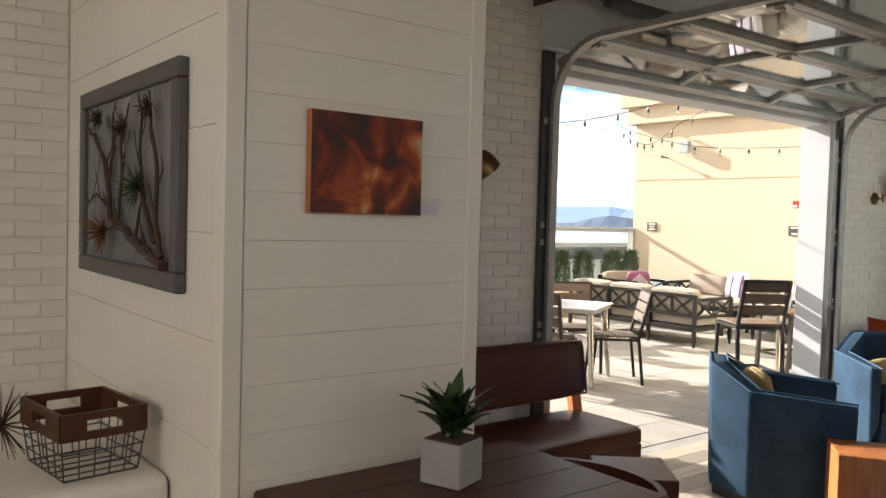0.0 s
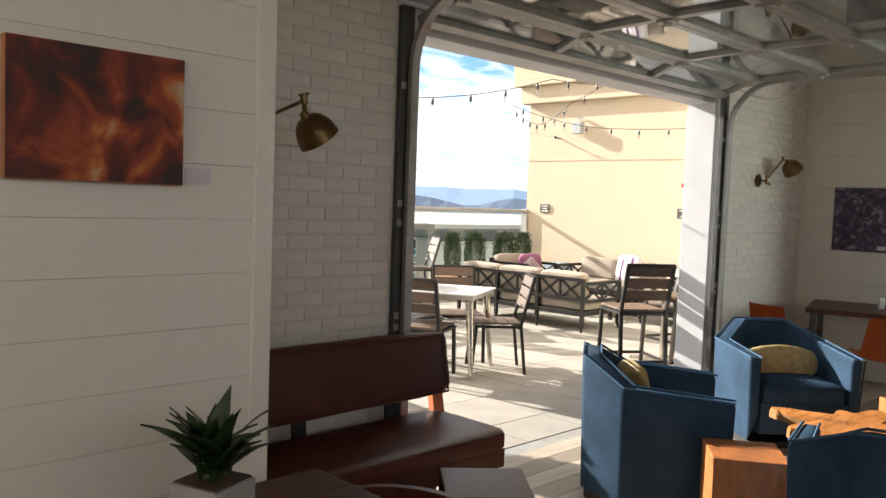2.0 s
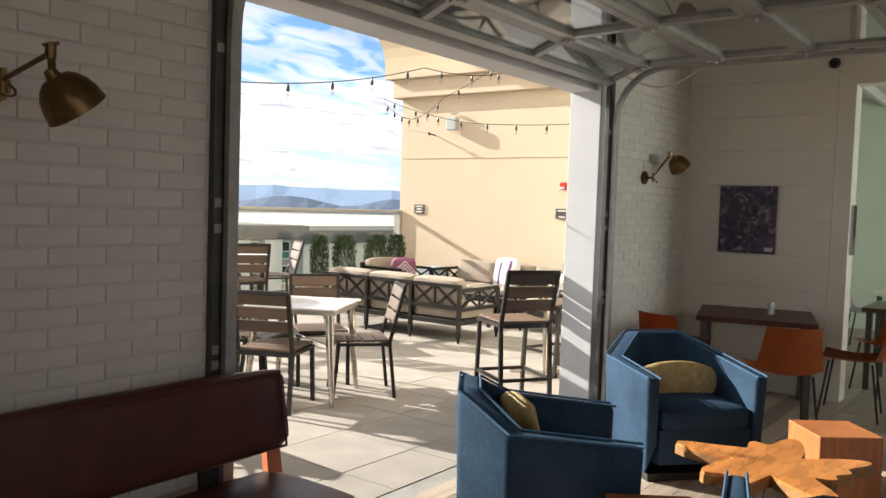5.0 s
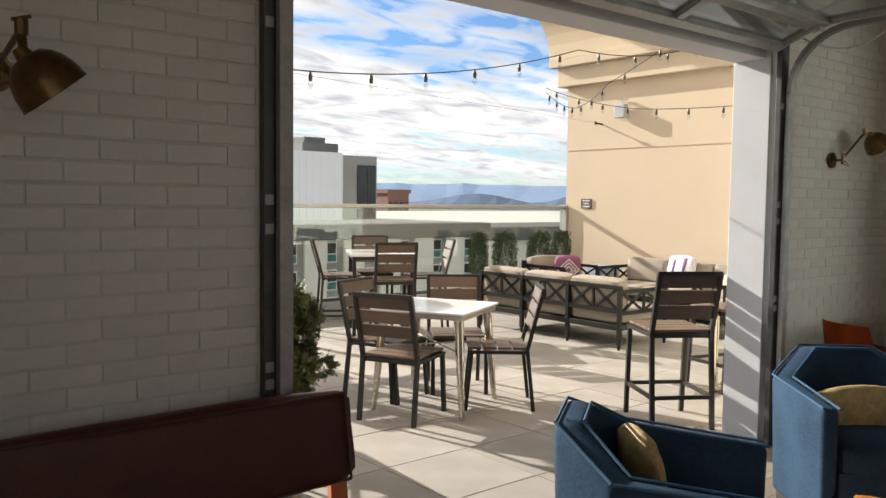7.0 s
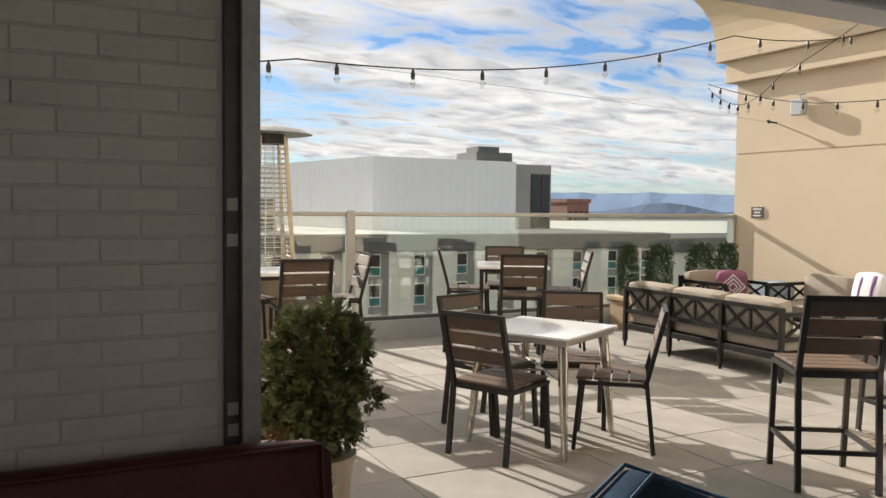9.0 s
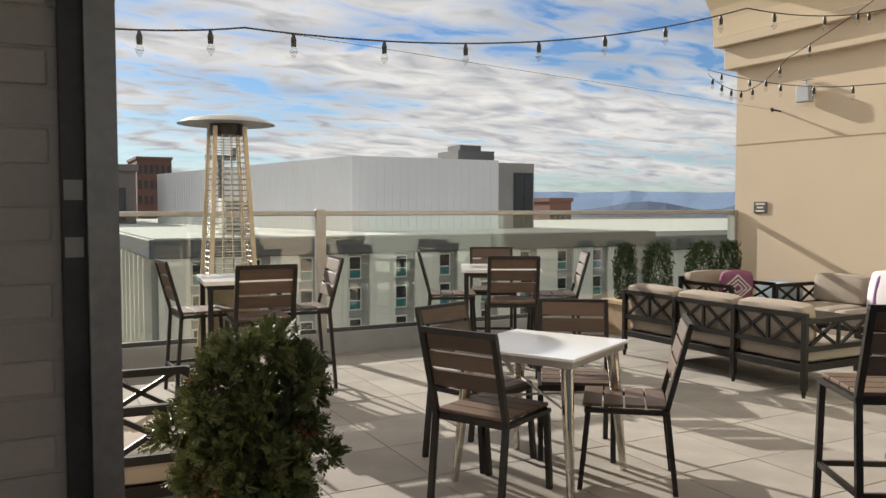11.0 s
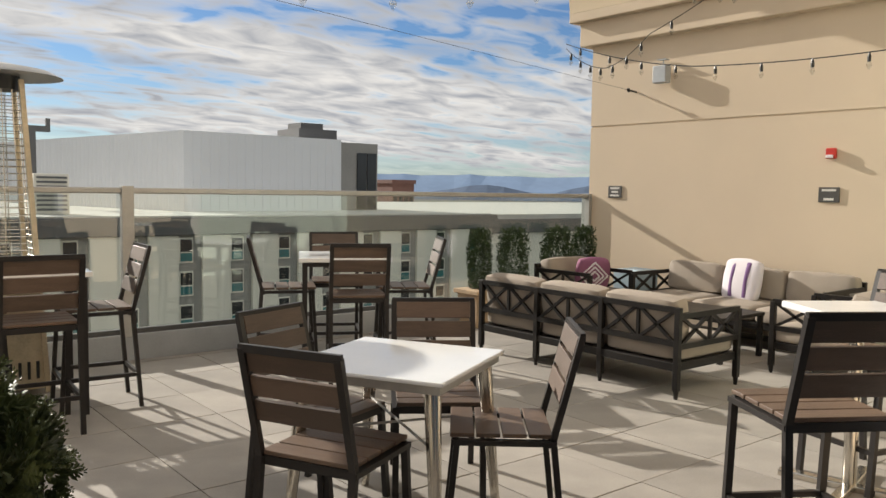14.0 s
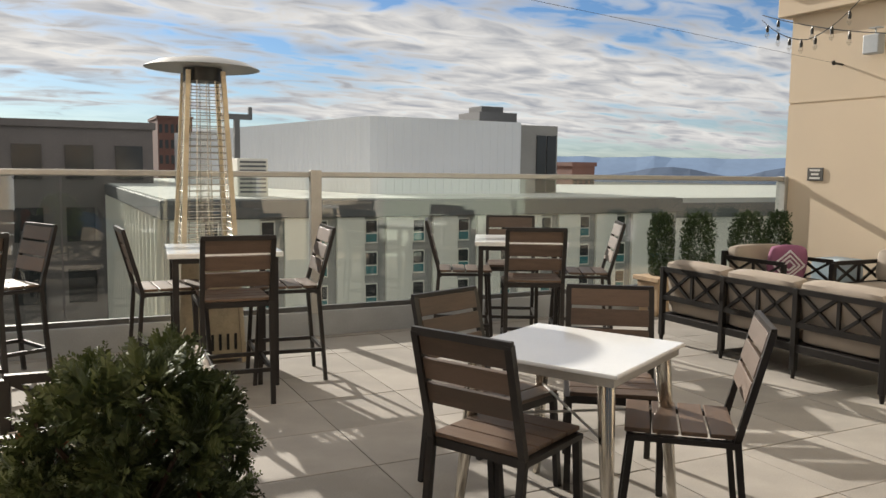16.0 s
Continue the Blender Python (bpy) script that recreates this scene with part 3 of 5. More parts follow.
# ---- chairs and tables of the terrace ----
def slat_chair(name, lab, cat, seat_h, top_h, bar_stool, group):
    """Slatted chair with bronze frame; faces +x, back legs at the origin."""
    t = thing(name, lab, cat, None, group)
    w, d, lean = 0.21, 0.42, 0.11
    for s in (-1, 1):
        y = s * w
        b = B(); bar(b, (-0.05, y, 0), (0.0, y, seat_h), 0.03, 0.026); bar(b, (0.0, y, seat_h - 0.01), (-lean, y, top_h), 0.03, 0.026)
        part("back_leg", b, M_CHAIRFR, t)
        b = B(); bar(b, (d + 0.02, y, 0), (d - 0.02, y, seat_h - 0.015), 0.03, 0.026); part("front_leg", b, M_CHAIRFR, t)
        b = B(); bar(b, (-0.01, y, seat_h - 0.022), (d, y, seat_h - 0.022), 0.036, 0.022); part("side_rail", b, M_CHAIRFR, t)
    b = B(); bar(b, (d - 0.015, -w, seat_h - 0.025), (d - 0.015, w, seat_h - 0.025), 0.022, 0.036); bar(b, (0.01, -w, seat_h - 0.025), (0.01, w, seat_h - 0.025), 0.022, 0.036)
    part("cross_rail", b, M_CHAIRFR, t)
    if bar_stool:
        zz = 0.22
        for a, c in (((-0.035, -w, zz), (-0.035, w, zz)), ((d + 0.01, -w, zz), (d + 0.01, w, zz)), ((-0.035, -w, zz), (d + 0.01, -w, zz)), ((-0.035, w, zz), (d + 0.01, w, zz))):
            b = B(); bar(b, a, c, 0.02, 0.026); part("footrest", b, M_CHAIRFR, t)
    n = 4
    sw = (d + 0.02) / n
    for i in range(n):
        b = B(); box(b, 0.0 + i * sw, sw - 0.010 + i * sw, -w + 0.004, w - 0.004, seat_h - 0.004, seat_h + 0.014, None, 0.003)
        part("seat_slat", b, M_TEAKL, t)
    up = Vector((-lean, 0, top_h - seat_h))
    span = up.length
    up.normalize()
    fw = Vector((up.z, 0, -up.x))
    back_h = 0.30 if not bar_stool else 0.32
    for i in range(3):
        f0 = span - back_h + i * (back_h + 0.008) / 3
        f1 = f0 + back_h / 3 - 0.014
        m = Matrix.Translation((0, 0, seat_h)) @ Matrix(((fw.x, 0, up.x, 0), (0, 1, 0, 0), (fw.z, 0, up.z, 0), (0, 0, 0, 1)))
        b = B(); box(b, -0.002, 0.016, -w + 0.012, w - 0.012, f0, f1, m, 0.003); part("back_slat", b, M_TEAK, t)
    b = B(); bar(b, (-lean, -w - 0.012, top_h), (-lean, w + 0.012, top_h), 0.022, 0.03); part("top_rail", b, M_CHAIRFR, t)
    return t


def place(master, first, spots):
    for i, (x, y, a) in enumerate(spots):
        m = pose(x, y, 0, 0, 0, a)
        if i == 0 and first:
            master.matrix_basis = m
        else:
            copy_thing(master, m)


chair = slat_chair("patio_chair", "weathered wood slat patio chair with dark bronze frame", "chair", 0.45, 0.88, False, "chairs round the white table")
place(chair, True, [(2.08, 1.86, 26), (3.175, 1.66, 140), (3.22, 2.53, 236), (2.44, 2.68, 290)])
stool = slat_chair("bar_stool", "tall weathered wood slat bar stool with dark frame", "bar stool", 0.66, 1.06, True, "bar stools on the terrace")
place(stool, True, [(3.55, 0.56, 58), (1.70, 4.26, 86), (1.20, 5.05, 2), (2.36, 4.84, 174),
                    (3.90, 4.30, 62), (3.60, 5.30, -26), (4.80, 4.62, 150), (4.46, 5.58, 242), (0.52, 5.55, 205), (5.15, 1.00, 165), (0.20, 4.75, 120)])


def splay_table(name, lab, h, half, legm, group=""):
    t = thing(name, lab, "table", None, group)
    b = B(); box(b, -half, half, -half, half, h - 0.018, h, None, 0.006); part("tabletop", b, M_TABLETOP, t, "glossy white tabletop")
    b = B(); box(b, -half + 0.02, half - 0.02, -half + 0.02, half - 0.02, h - 0.055, h - 0.0185, None, 0.004); part("apron", b, M_ALU, t)
    for sx in (-1, 1):
        for sy in (-1, 1):
            b = B(); rod(b, (sx * (half - 0.02), sy * (half - 0.02), 0), (sx * (half - 0.075), sy * (half - 0.075), h - 0.05), 0.019, 0.036, 12); part("leg", b, legm, t, "", True)
    for s in (-1, 1):
        b = B(); rod(b, (-(half - 0.07), -s * (half - 0.07), h * 0.62), (half - 0.07, s * (half - 0.07), h * 0.62 + s * 0.006), 0.006); part("brace", b, M_ALU, t)
    return t


wt = splay_table("square_table", "white square cafe table with flared metal legs", 0.745, 0.365, M_CHROME)
wt.matrix_basis = pose(2.645, 2.057, 0, 0, 0, 28)


def high_table(x, y, a):
    t = thing("high_table", "white topped high table with square dark legs", "table", pose(x, y, 0, 0, 0, a), "high tables")
    b = B(); box(b, -0.37, 0.37, -0.37, 0.37, 0.89, 0.925, None, 0.006); part("tabletop", b, M_TABLETOP, t, "white tabletop")
    b = B(); box(b, -0.34, 0.34, -0.34, 0.34, 0.855, 0.8895); part("apron", b, M_CHAIRFR, t)
    for sx in (-1, 1):
        for sy in (-1, 1):
            b = B(); box(b, sx * 0.32 - 0.02, sx * 0.32 + 0.02, sy * 0.32 - 0.02, sy * 0.32 + 0.02, 0, 0.856, None, 0.003); part("leg", b, M_CHAIRFR, t)
    return t


high_table(1.75, 4.98, -6); high_table(4.18, 4.97, -29); high_table(-0.28, 5.35, 20)
pt = thing("pedestal_table", "white high table on a chrome pedestal", "table", pose(4.70, 1.02, 0, 0, 0, 56))
bm = B(); box(bm, -0.26, 0.26, -0.26, 0.26, 0.89, 0.925, None, 0.006); part("tabletop", bm, M_TABLETOP, pt)
bm = B(); rod(bm, (0, 0, 0.02), (0, 0, 0.89), 0.034, 0.034, 16); part("pole", bm, M_CHROME, pt, "", True)
for a in (45, 135):
    bm = B(); box(bm, -0.34, 0.34, -0.03, 0.03, 0.0, 0.035, pose(0, 0, 0 if a == 45 else 0.0005, 0, 0, a), 0.006); part("foot", bm, M_CHROME, pt)


# ---- lounge seating of the terrace ----
def x_panel(t, a, b, z0, z1, nx):
    """Lattice of diagonal bars between a and b in a frame."""
    a, b = Vector(a), Vector(b)
    for z in (z0, z1):
        q = B(); bar(q, (*a, z), (*b, z), 0.035, 0.04); part("rail", q, M_SOFAFR, t)
    for i in range(nx):
        p, r = a.lerp(b, i / nx), a.lerp(b, (i + 1) / nx)
        mid = (p + r) / 2
        q = B(); bar(q, (*p, z0), (*mid, z1), 0.022, 0.024); bar(q, (*mid, z1), (*r, z0), 0.022, 0.024); part("lattice", q, M_SOFAFR, t)
        q = B(); bar(q, (*mid, z0), (*mid, z1), 0.02, 0.026); part("mullion", q, M_SOFAFR, t)
        q = B(); bar(q, (*p, z1), (*mid, z0), 0.022, 0.022); bar(q, (*mid, z0), (*r, z1), 0.022, 0.022); part("lattice", q, M_SOFAFR, t)


def lattice_sofa(name, lab, cat, seats, m, group="terrace lounge set", U=0.70):
    """Faces +x; the back runs along y from 0 to its width."""
    t = thing(name, lab, cat, m, group)
    W, D, H = seats * U, 0.78, 0.665
    for i in range(seats + 1):
        b = B(); box(b, -0.022, 0.022, i * U - 0.022, i * U + 0.022, 0.06, H, None, 0.004); rod(b, (0, i * U, 0), (0, i * U, 0.07), 0.014, 0.022); part("back_post", b, M_SOFAFR, t)
    for y in (0, W):
        b = B(); box(b, D - 0.022, D + 0.022, y - 0.022, y + 0.022, 0.06, 0.60, None, 0.004); rod(b, (D, y, 0), (D, y, 0.07), 0.014, 0.022); part("front_post", b, M_SOFAFR, t)
        x_panel(t, (0.02, y), (D, y), 0.38, 0.60, 1)
    for i in range(seats):
        x_panel(t, (0, i * U + 0.02), (0, (i + 1) * U - 0.02), 0.40, H - 0.02, 1)
    b = B(); box(b, -0.015, D, 0.0, W, 0.20, 0.26, None, 0.004); part("seat_frame", b, M_SOFAFR, t)
    for i in range(seats):
        b = B(); cushion(b, 0.04, D + 0.01, i * U + 0.03, (i + 1) * U - 0.005, 0.262, 0.40, 0.015); part("seat_cushion", b, M_CUSH, t, "taupe seat cushion", True)
        mm = Matrix.Translation((0.075, 0, 0.40)) @ Matrix.Rotation(radians(-9), 4, "Y")
        b = B(); cushion(b, -0.02, 0.13, i * U + 0.03, (i + 1) * U - 0.01, 0.0, 0.315, 0.016, mm); part("back_cushion", b, M_CUSH, t, "taupe back cushion", True)
    return t


lattice_sofa("lattice_sofa", "dark lattice-back outdoor sofa with taupe cushions", "sofa", 3, pose(5.50, 2.60, 0))
lattice_sofa("lattice_sofa", "dark lattice-back outdoor sofa against the tan wall", "sofa", 3, pose(8.50, 4.72, 0, 0, 0, 180))
lattice_sofa("lattice_armchair", "dark lattice outdoor armchair with taupe cushions", "armchair", 1, pose(7.15, 5.62, 0, 0, 0, -90))
lattice_sofa("lattice_armchair", "dark lattice outdoor armchair beside the coffee table", "armchair", 1, pose(7.62, 1.88, 0, 0, 0, 90))
lattice_sofa("lattice_armchair", "dark lattice outdoor armchair beside the potted cypress", "armchair", 1, pose(1.26, 2.93, 0, 0, 0, 176), U=0.86)
ct = thing("coffee_table", "dark metal outdoor coffee table with slatted top", "table", pose(7.15, 3.65, 0))
bm = B(); box(bm, -0.35, 0.35, -0.6, 0.6, 0.38, 0.41, None, 0.005); part("tabletop", bm, M_SOFAFR, ct)
for sx in (-1, 1):
    for sy in (-1, 1):
        bm = B(); box(bm, sx * 0.32 - 0.02, sx * 0.32 + 0.02, sy * 0.57 - 0.02, sy * 0.57 + 0.02, 0, 0.381); part("leg", bm, M_SOFAFR, ct)
gs = thing("side_table", "pale blue square ceramic side table", "side table", pose(8.2, 5.05, 0))
bm = B(); box(bm, -0.2, 0.2, -0.17, 0.17, 0, 0.60, None, 0.02); part("body", bm, M_PALEBLUE, gs)


def throw_pillow(lab, m, base, stripe, kindp, s=0.20):
    t = thing("throw_pillow", lab, "pillow", m)
    b = B(); cushion(b, -s, s, -0.05, 0.05, 0, 2 * s, 0.03); part("cover", b, base, t, "", True)
    if kindp == "stripe":
        for x in (-0.09, 0.08):
            b = B(); cushion(b, x - 0.035, x + 0.035, -0.058, 0.056, 0.012, 2 * s - 0.012, 0.029); part("stripe", b, stripe, t, "", True)
    else:
        for k in range(3):
            r = s * 0.92 - k * 0.05
            for sgn in (-1, 1):
                b = B()
                for i in range(4):
                    a0, a1 = radians(90 * i), radians(90 * i + 90)
                    bar(b, (r * math.cos(a0), sgn * (0.066 + 0.008 * k), s + r * math.sin(a0)), (r * math.cos(a1), sgn * (0.066 + 0.008 * k), s + r * math.sin(a1)), 0.02, 0.016)
                part("diamond", b, stripe, t)
    return t


throw_pillow("mauve and white diamond patterned pillow on the armchair", pose(7.60, 5.20, 0.40, 14, 0, -34), M_PINK, M_LILAC, "diamond", 0.17)
throw_pillow("white pillow with purple stripes on the sofa", pose(8.18, 3.72, 0.40, 12, 0, 82), M_LILAC, M_PURPLE, "stripe")


# ---- plants ----
def leaf_mass(b, centre, radii, count, size, rng, shell=0.55, flat=False):
    """Many small two-faced leaf sprays in an uneven ellipsoid."""
    for _ in range(count):
        while True:
            d = Vector((rng.uniform(-1, 1), rng.uniform(-1, 1), rng.uniform(-1, 1)))
            if shell < d.length < 1:
                break
        if flat:
            d = Vector((max(-1, min(1, d.x * 1.5)) * 0.86, max(-1, min(1, d.y * 1.5)) * 0.86, max(-1, min(1, d.z * 1.4))))
        lump = 1 + 0.22 * noise.noise(d * 3.1 + Vector(centre))
        p = Vector(centre) + Vector((d.x * radii[0], d.y * radii[1], d.z * radii[2])) * lump
        out = (d + Vector((rng.uniform(-.6, .6), rng.uniform(-.6, .6), rng.uniform(-.1, .9)))).normalized()
        q = out.to_track_quat("Z", "Y").to_matrix().to_4x4()
        q = Matrix.Translation(p) @ q @ Matrix.Rotation(rng.uniform(0, 6.28), 4, "Z")
        s = size * rng.uniform(0.6, 1.3)
        v = [b.verts.new(q @ Vector(c)) for c in ((0, 0, 0), (-0.32 * s, 0.05 * s, 0.5 * s), (0, -0.12 * s, s), (0.32 * s, 0.05 * s, 0.5 * s))]
        b.faces.new((v[0], v[1], v[2])), b.faces.new((v[0], v[2], v[3]))


rng = random.Random(4)
cyp = thing("potted_cypress", "bushy green cypress in a round metal bucket", "potted plant", pose(0.80, 1.10, 0))
bm = B()
rod(bm, (0, 0, 0.0), (0, 0, 0.40), 0.135, 0.175, 28); part("bucket", bm, M_BUCKET, cyp, "champagne metal bucket", True)
bm = B(); rod(bm, (0, 0, 0.385), (0, 0, 0.415), 0.184, 0.184, 28); rod(bm, (0, 0, 0.10), (0, 0, 0.115), 0.148, 0.15, 28); part("rim", bm, M_BUCKET, cyp, "", True)
bm = B()
for i in range(12):
    a0, a1 = radians(30 * i), radians(30 * i + 30)
    rod(bm, (0.0 + 0.04 * math.cos(a0), -0.185, 0.33 + 0.04 * math.sin(a0)), (0.04 * math.cos(a1), -0.185, 0.33 + 0.04 * math.sin(a1)), 0.006)
part("ring_handle", bm, M_STEEL, cyp)
bm = B(); rod(bm, (0, 0, 0.38), (0.01, 0, 0.62), 0.03, 0.02)
for i in range(14):
    a = i * 2.4
    rod(bm, (0, 0, 0.45 + i * 0.02), (0.2 * math.cos(a), 0.2 * math.sin(a), 0.62 + i * 0.03), 0.012, 0.004, 5)
part("trunk", bm, M_TWIG, cyp)
def spray(b, base, out, length, rng):
    """A flattened cypress spray: a fan of small scale-leaf fingers."""
    out = out.normalized()
    side = out.cross(Vector((rng.uniform(-1, 1), rng.uniform(-1, 1), rng.uniform(-0.3, 1)))).normalized()
    nrm = out.cross(side)
    for k in range(7):
        f = 0.15 + 0.13 * k
        c = base + out * length * f
        for sg in (-1, 1):
            d = (out * rng.uniform(0.5, 0.9) + side * sg * rng.uniform(0.5, 0.9) + nrm * rng.uniform(-0.35, 0.35)).normalized()
            ln = length * (0.52 - 0.38 * f) * rng.uniform(0.8, 1.2)
            w = d.cross(nrm).normalized() * ln * 0.24
            v = [b.verts.new(c), b.verts.new(c + d * ln * 0.55 + w), b.verts.new(c + d * ln), b.verts.new(c + d * ln * 0.55 - w + nrm * ln * 0.12)]
            b.faces.new((v[0], v[1], v[2])), b.faces.new((v[0], v[2], v[3]))


bm = B()
for i in range(84):
    zz = (i + 0.5) / 84
    a = i * 2.39996 + rng.uniform(-0.3, 0.3)
    r = (0.225 * math.sin(math.pi * (0.17 + 0.72 * (1 - zz))) + 0.012) * rng.uniform(0.55, 1.15)
    c = Vector((r * math.cos(a), r * math.sin(a), 0.43 + 0.58 * zz + rng.uniform(-0.03, 0.06)))
    lean = Vector((math.cos(a), math.sin(a), 0.9 + zz)).normalized()
    R0 = rng.uniform(0.04, 0.08)
    for k in range(34):
        d = Vector((rng.gauss(0, 1), rng.gauss(0, 1), rng.gauss(0, 1))).normalized()
        d = (d + lean * 0.7).normalized()
        spray(bm, c + d * R0 * rng.uniform(0.1, 0.6), d, R0 * rng.uniform(0.9, 1.25), rng)
leaf_mass(bm, (0, 0, 0.68), (0.13, 0.13, 0.22), 2200, 0.03, rng, 0.2)
part("crown", bm, M_LEAF, cyp)
bm = B()
for i in range(9):
    a = rng.uniform(0, 6.28)
    leaf_mass(bm, (0.17 * math.cos(a), 0.17 * math.sin(a), rng.uniform(0.48, 0.9)), (0.04, 0.04, 0.06), 90, 0.026, rng, 0.1)
part("dry_foliage", bm, M_BROWNLEAF, cyp)


def hedge(x0, x1, y):
    t = thing("hedge_planter", "clipped boxwood columns in a tan planter", "planter", pose((x0 + x1) / 2, y, 0), "hedge planters by the balustrade")
    w = (x1 - x0) / 2
    b = B(); v = box(b, -w - 0.05, w + 0.05, -0.17, 0.17, 0, 0.40, None, 0.008)
    for q in b.verts:
        q.co.x *= 0.86 + 0.14 * q.co.z / 0.4
        q.co.y *= 0.82 + 0.18 * q.co.z / 0.4
    part("pot", b, M_POT, t)
    b = B(); box(b, -w - 0.08, w + 0.08, -0.20, 0.20, 0.36, 0.41, None, 0.008); part("rim", b, M_POT, t)
    b = B(); leaf_mass(b, (0, 0, 0.72), (w * 0.82, 0.12, 0.31), int(15000 * (0.25 + w)), 0.024, rng, 0.35, True); part("foliage", b, M_BOX, t)


for a, b in ((6.30, 6.53), (6.72, 7.13), (7.42, 7.88), (7.98, 8.26)):
    hedge(a, b, 5.78)

# ---- patio heater ----
ph = thing("patio_heater", "pyramid patio heater with glass tube and round reflector", "patio heater", pose(1.75, 5.62, 0) @ Matrix.Diagonal((0.96, 0.96, 1.03, 1)))
bm = B(); box(bm, -0.24, 0.24, -0.24, 0.24, 0.03, 0.80)
for q in bm.verts:
    k = 1 - 0.12 * q.co.z
    q.co.x *= k; q.co.y *= k
part("base_cabinet", bm, M_BUCKET, ph, "champagne panelled base cabinet")
for i in range(7):
    bm = B(); box(bm, -0.19 + i * 0.06, -0.17 + i * 0.06, -0.245, -0.232, 0.10, 0.22); part("vent_slot", bm, M_BLACK, ph)
for sx in (-1, 1):
    for sy in (-1, 1):
        bm = B(); bar(bm, (sx * 0.245, sy * 0.245, 0.0), (sx * 0.13, sy * 0.13, 2.13), 0.035, 0.035, 45); part("leg", bm, M_BUCKET, ph, "champagne corner leg")
bm = B(); rod(bm, (0, 0, 0.82), (0, 0, 2.06), 0.055, 0.055, 20, False); g = part("flame_tube", bm, M_BULB, ph, "", True); g.visible_shadow = False
for s, ax in ((-1, 0), (1, 0), (-1, 1), (1, 1)):
    bm = B()
    for i in range(26):
        z = 0.84 + i * 0.047
        h = 0.245 - (0.115) * z / 2.13
        p, q = (Vector((-h, s * h, z)), Vector((h, s * h, z)))
        if ax:
            p, q = Vector((p.y, p.x, z)), Vector((q.y, q.x, z))
        rod(bm, p, q, 0.0035, None, 5)
    for u in (-0.5, 0, 0.5):
        h0, h1 = 0.2, 0.135
        p, q = Vector((u * h0, s * h0, 0.83)), Vector((u * h1, s * h1, 2.06))
        if ax:
            p, q = Vector((p.y, p.x, p.z)), Vector((q.y, q.x, q.z))
        rod(bm, p, q, 0.0035, None, 5)
    part("wire_guard", bm, M_CHROME, ph)
bm = B(); rod(bm, (0, 0, 2.06), (0, 0, 2.16), 0.15, 0.15, 20); part("burner", bm, M_BLACK, ph, "black burner head", True)
bm = B(); rod(bm, (0, 0, 2.155), (0, 0, 2.20), 0.44, 0.34, 40); rod(bm, (0, 0, 2.20), (0, 0, 2.235), 0.34, 0.12, 40); part("reflector", bm, M_ALU, ph, "grey metal dish reflector", True)


# ---- string lights ----
def string_lights(lab, pts, sag, n):
    t = thing("string_lights", lab, "string lights")
    for si, (a, b) in enumerate(zip(pts, pts[1:])):
        a, b = Vector(a), Vector(b)
        line = [a.lerp(b, i / 24) - Vector((0, 0, 4 * sag[si] * (i / 24) * (1 - i / 24))) for i in range(25)]
        q = B()
        rings = [[q.verts.new(c + Vector((0, 0.006 * math.cos(2.1 * k), 0.006 * math.sin(2.1 * k))) if abs((b - a).x) > abs((b - a).y) else c + Vector((0.006 * math.cos(2.1 * k), 0, 0.006 * math.sin(2.1 * k)))) for k in range(3)] for c in line]
        for r0, r1 in zip(rings, rings[1:]):
            for k in range(3):
                q.faces.new((r0[k], r0[(k + 1) % 3], r1[(k + 1) % 3], r1[k]))
        part("cable", q, M_BLACK, t)
        for i in range(n[si]):
            f = (i + 0.5) / n[si]
            p = a.lerp(b, f) - Vector((0, 0, 4 * sag[si] * f * (1 - f)))
            q = B(); rod(q, p, p - Vector((0, 0, 0.035)), 0.006, 0.017, 8); rod(q, p - Vector((0, 0, 0.035)), p - Vector((0, 0, 0.075)), 0.017, 0.015, 8); s = part("socket", q, M_BLACK, t, "black lamp socket")
            q = B(); rod(q, p - Vector((0, 0, 0.075)), p - Vector((0, 0, 0.105)), 0.013, 0.024, 10, False); rod(q, p - Vector((0, 0, 0.105)), p - Vector((0, 0, 0.14)), 0.024, 0.006, 10)
            g = part("bulb", q, M_BULB, s, "", True); g.visible_shadow = False


string_lights("black festoon cable with clear bulbs across the terrace", [(-3.2, 3.0, 2.55), (-0.6, 3.0, 2.52), (1.26, 3.0, 2.50), (5.3, 3.05, 3.08), (8.4, 3.5, 3.65)], [0.10, 0.09, 0.17, 0.12], [6, 5, 7, 4])
string_lights("black festoon cable with clear bulbs before the tan wall", [(7.5, 5.58, 3.15), (7.5, 3.9, 2.72), (7.5, 0.6, 2.75)], [0.05, 0.08], [4, 7])
string_lights("black festoon cable with clear bulbs by the parapet", [(7.5, 5.58, 3.10), (7.5, 5.0, 2.82), (7.5, 4.45, 3.10), (7.7, 3.5, 3.6)], [0.06, 0.05, 0.02], [4, 3, 2])

# ---- fixtures on the tan wall ----
def wall_sign(y, z, lab, rows):
    t = thing("wall_sign", lab, "sign", pose(8.618, y, z))
    b = B(); box(b, -0.014, 0.0, -0.105, 0.105, -0.075, 0.075, None, 0.004); part("plate", b, M_SIGN, t)
    for i in range(rows):
        zz = 0.045 - i * 0.09 / max(1, rows - 1)
        hw = 0.07 - 0.02 * (i % 2)
        b = B(); box(b, -0.0165, -0.0135, -hw, hw, zz - 0.011, zz + 0.011); part("lettering", b, M_LETTER, t)


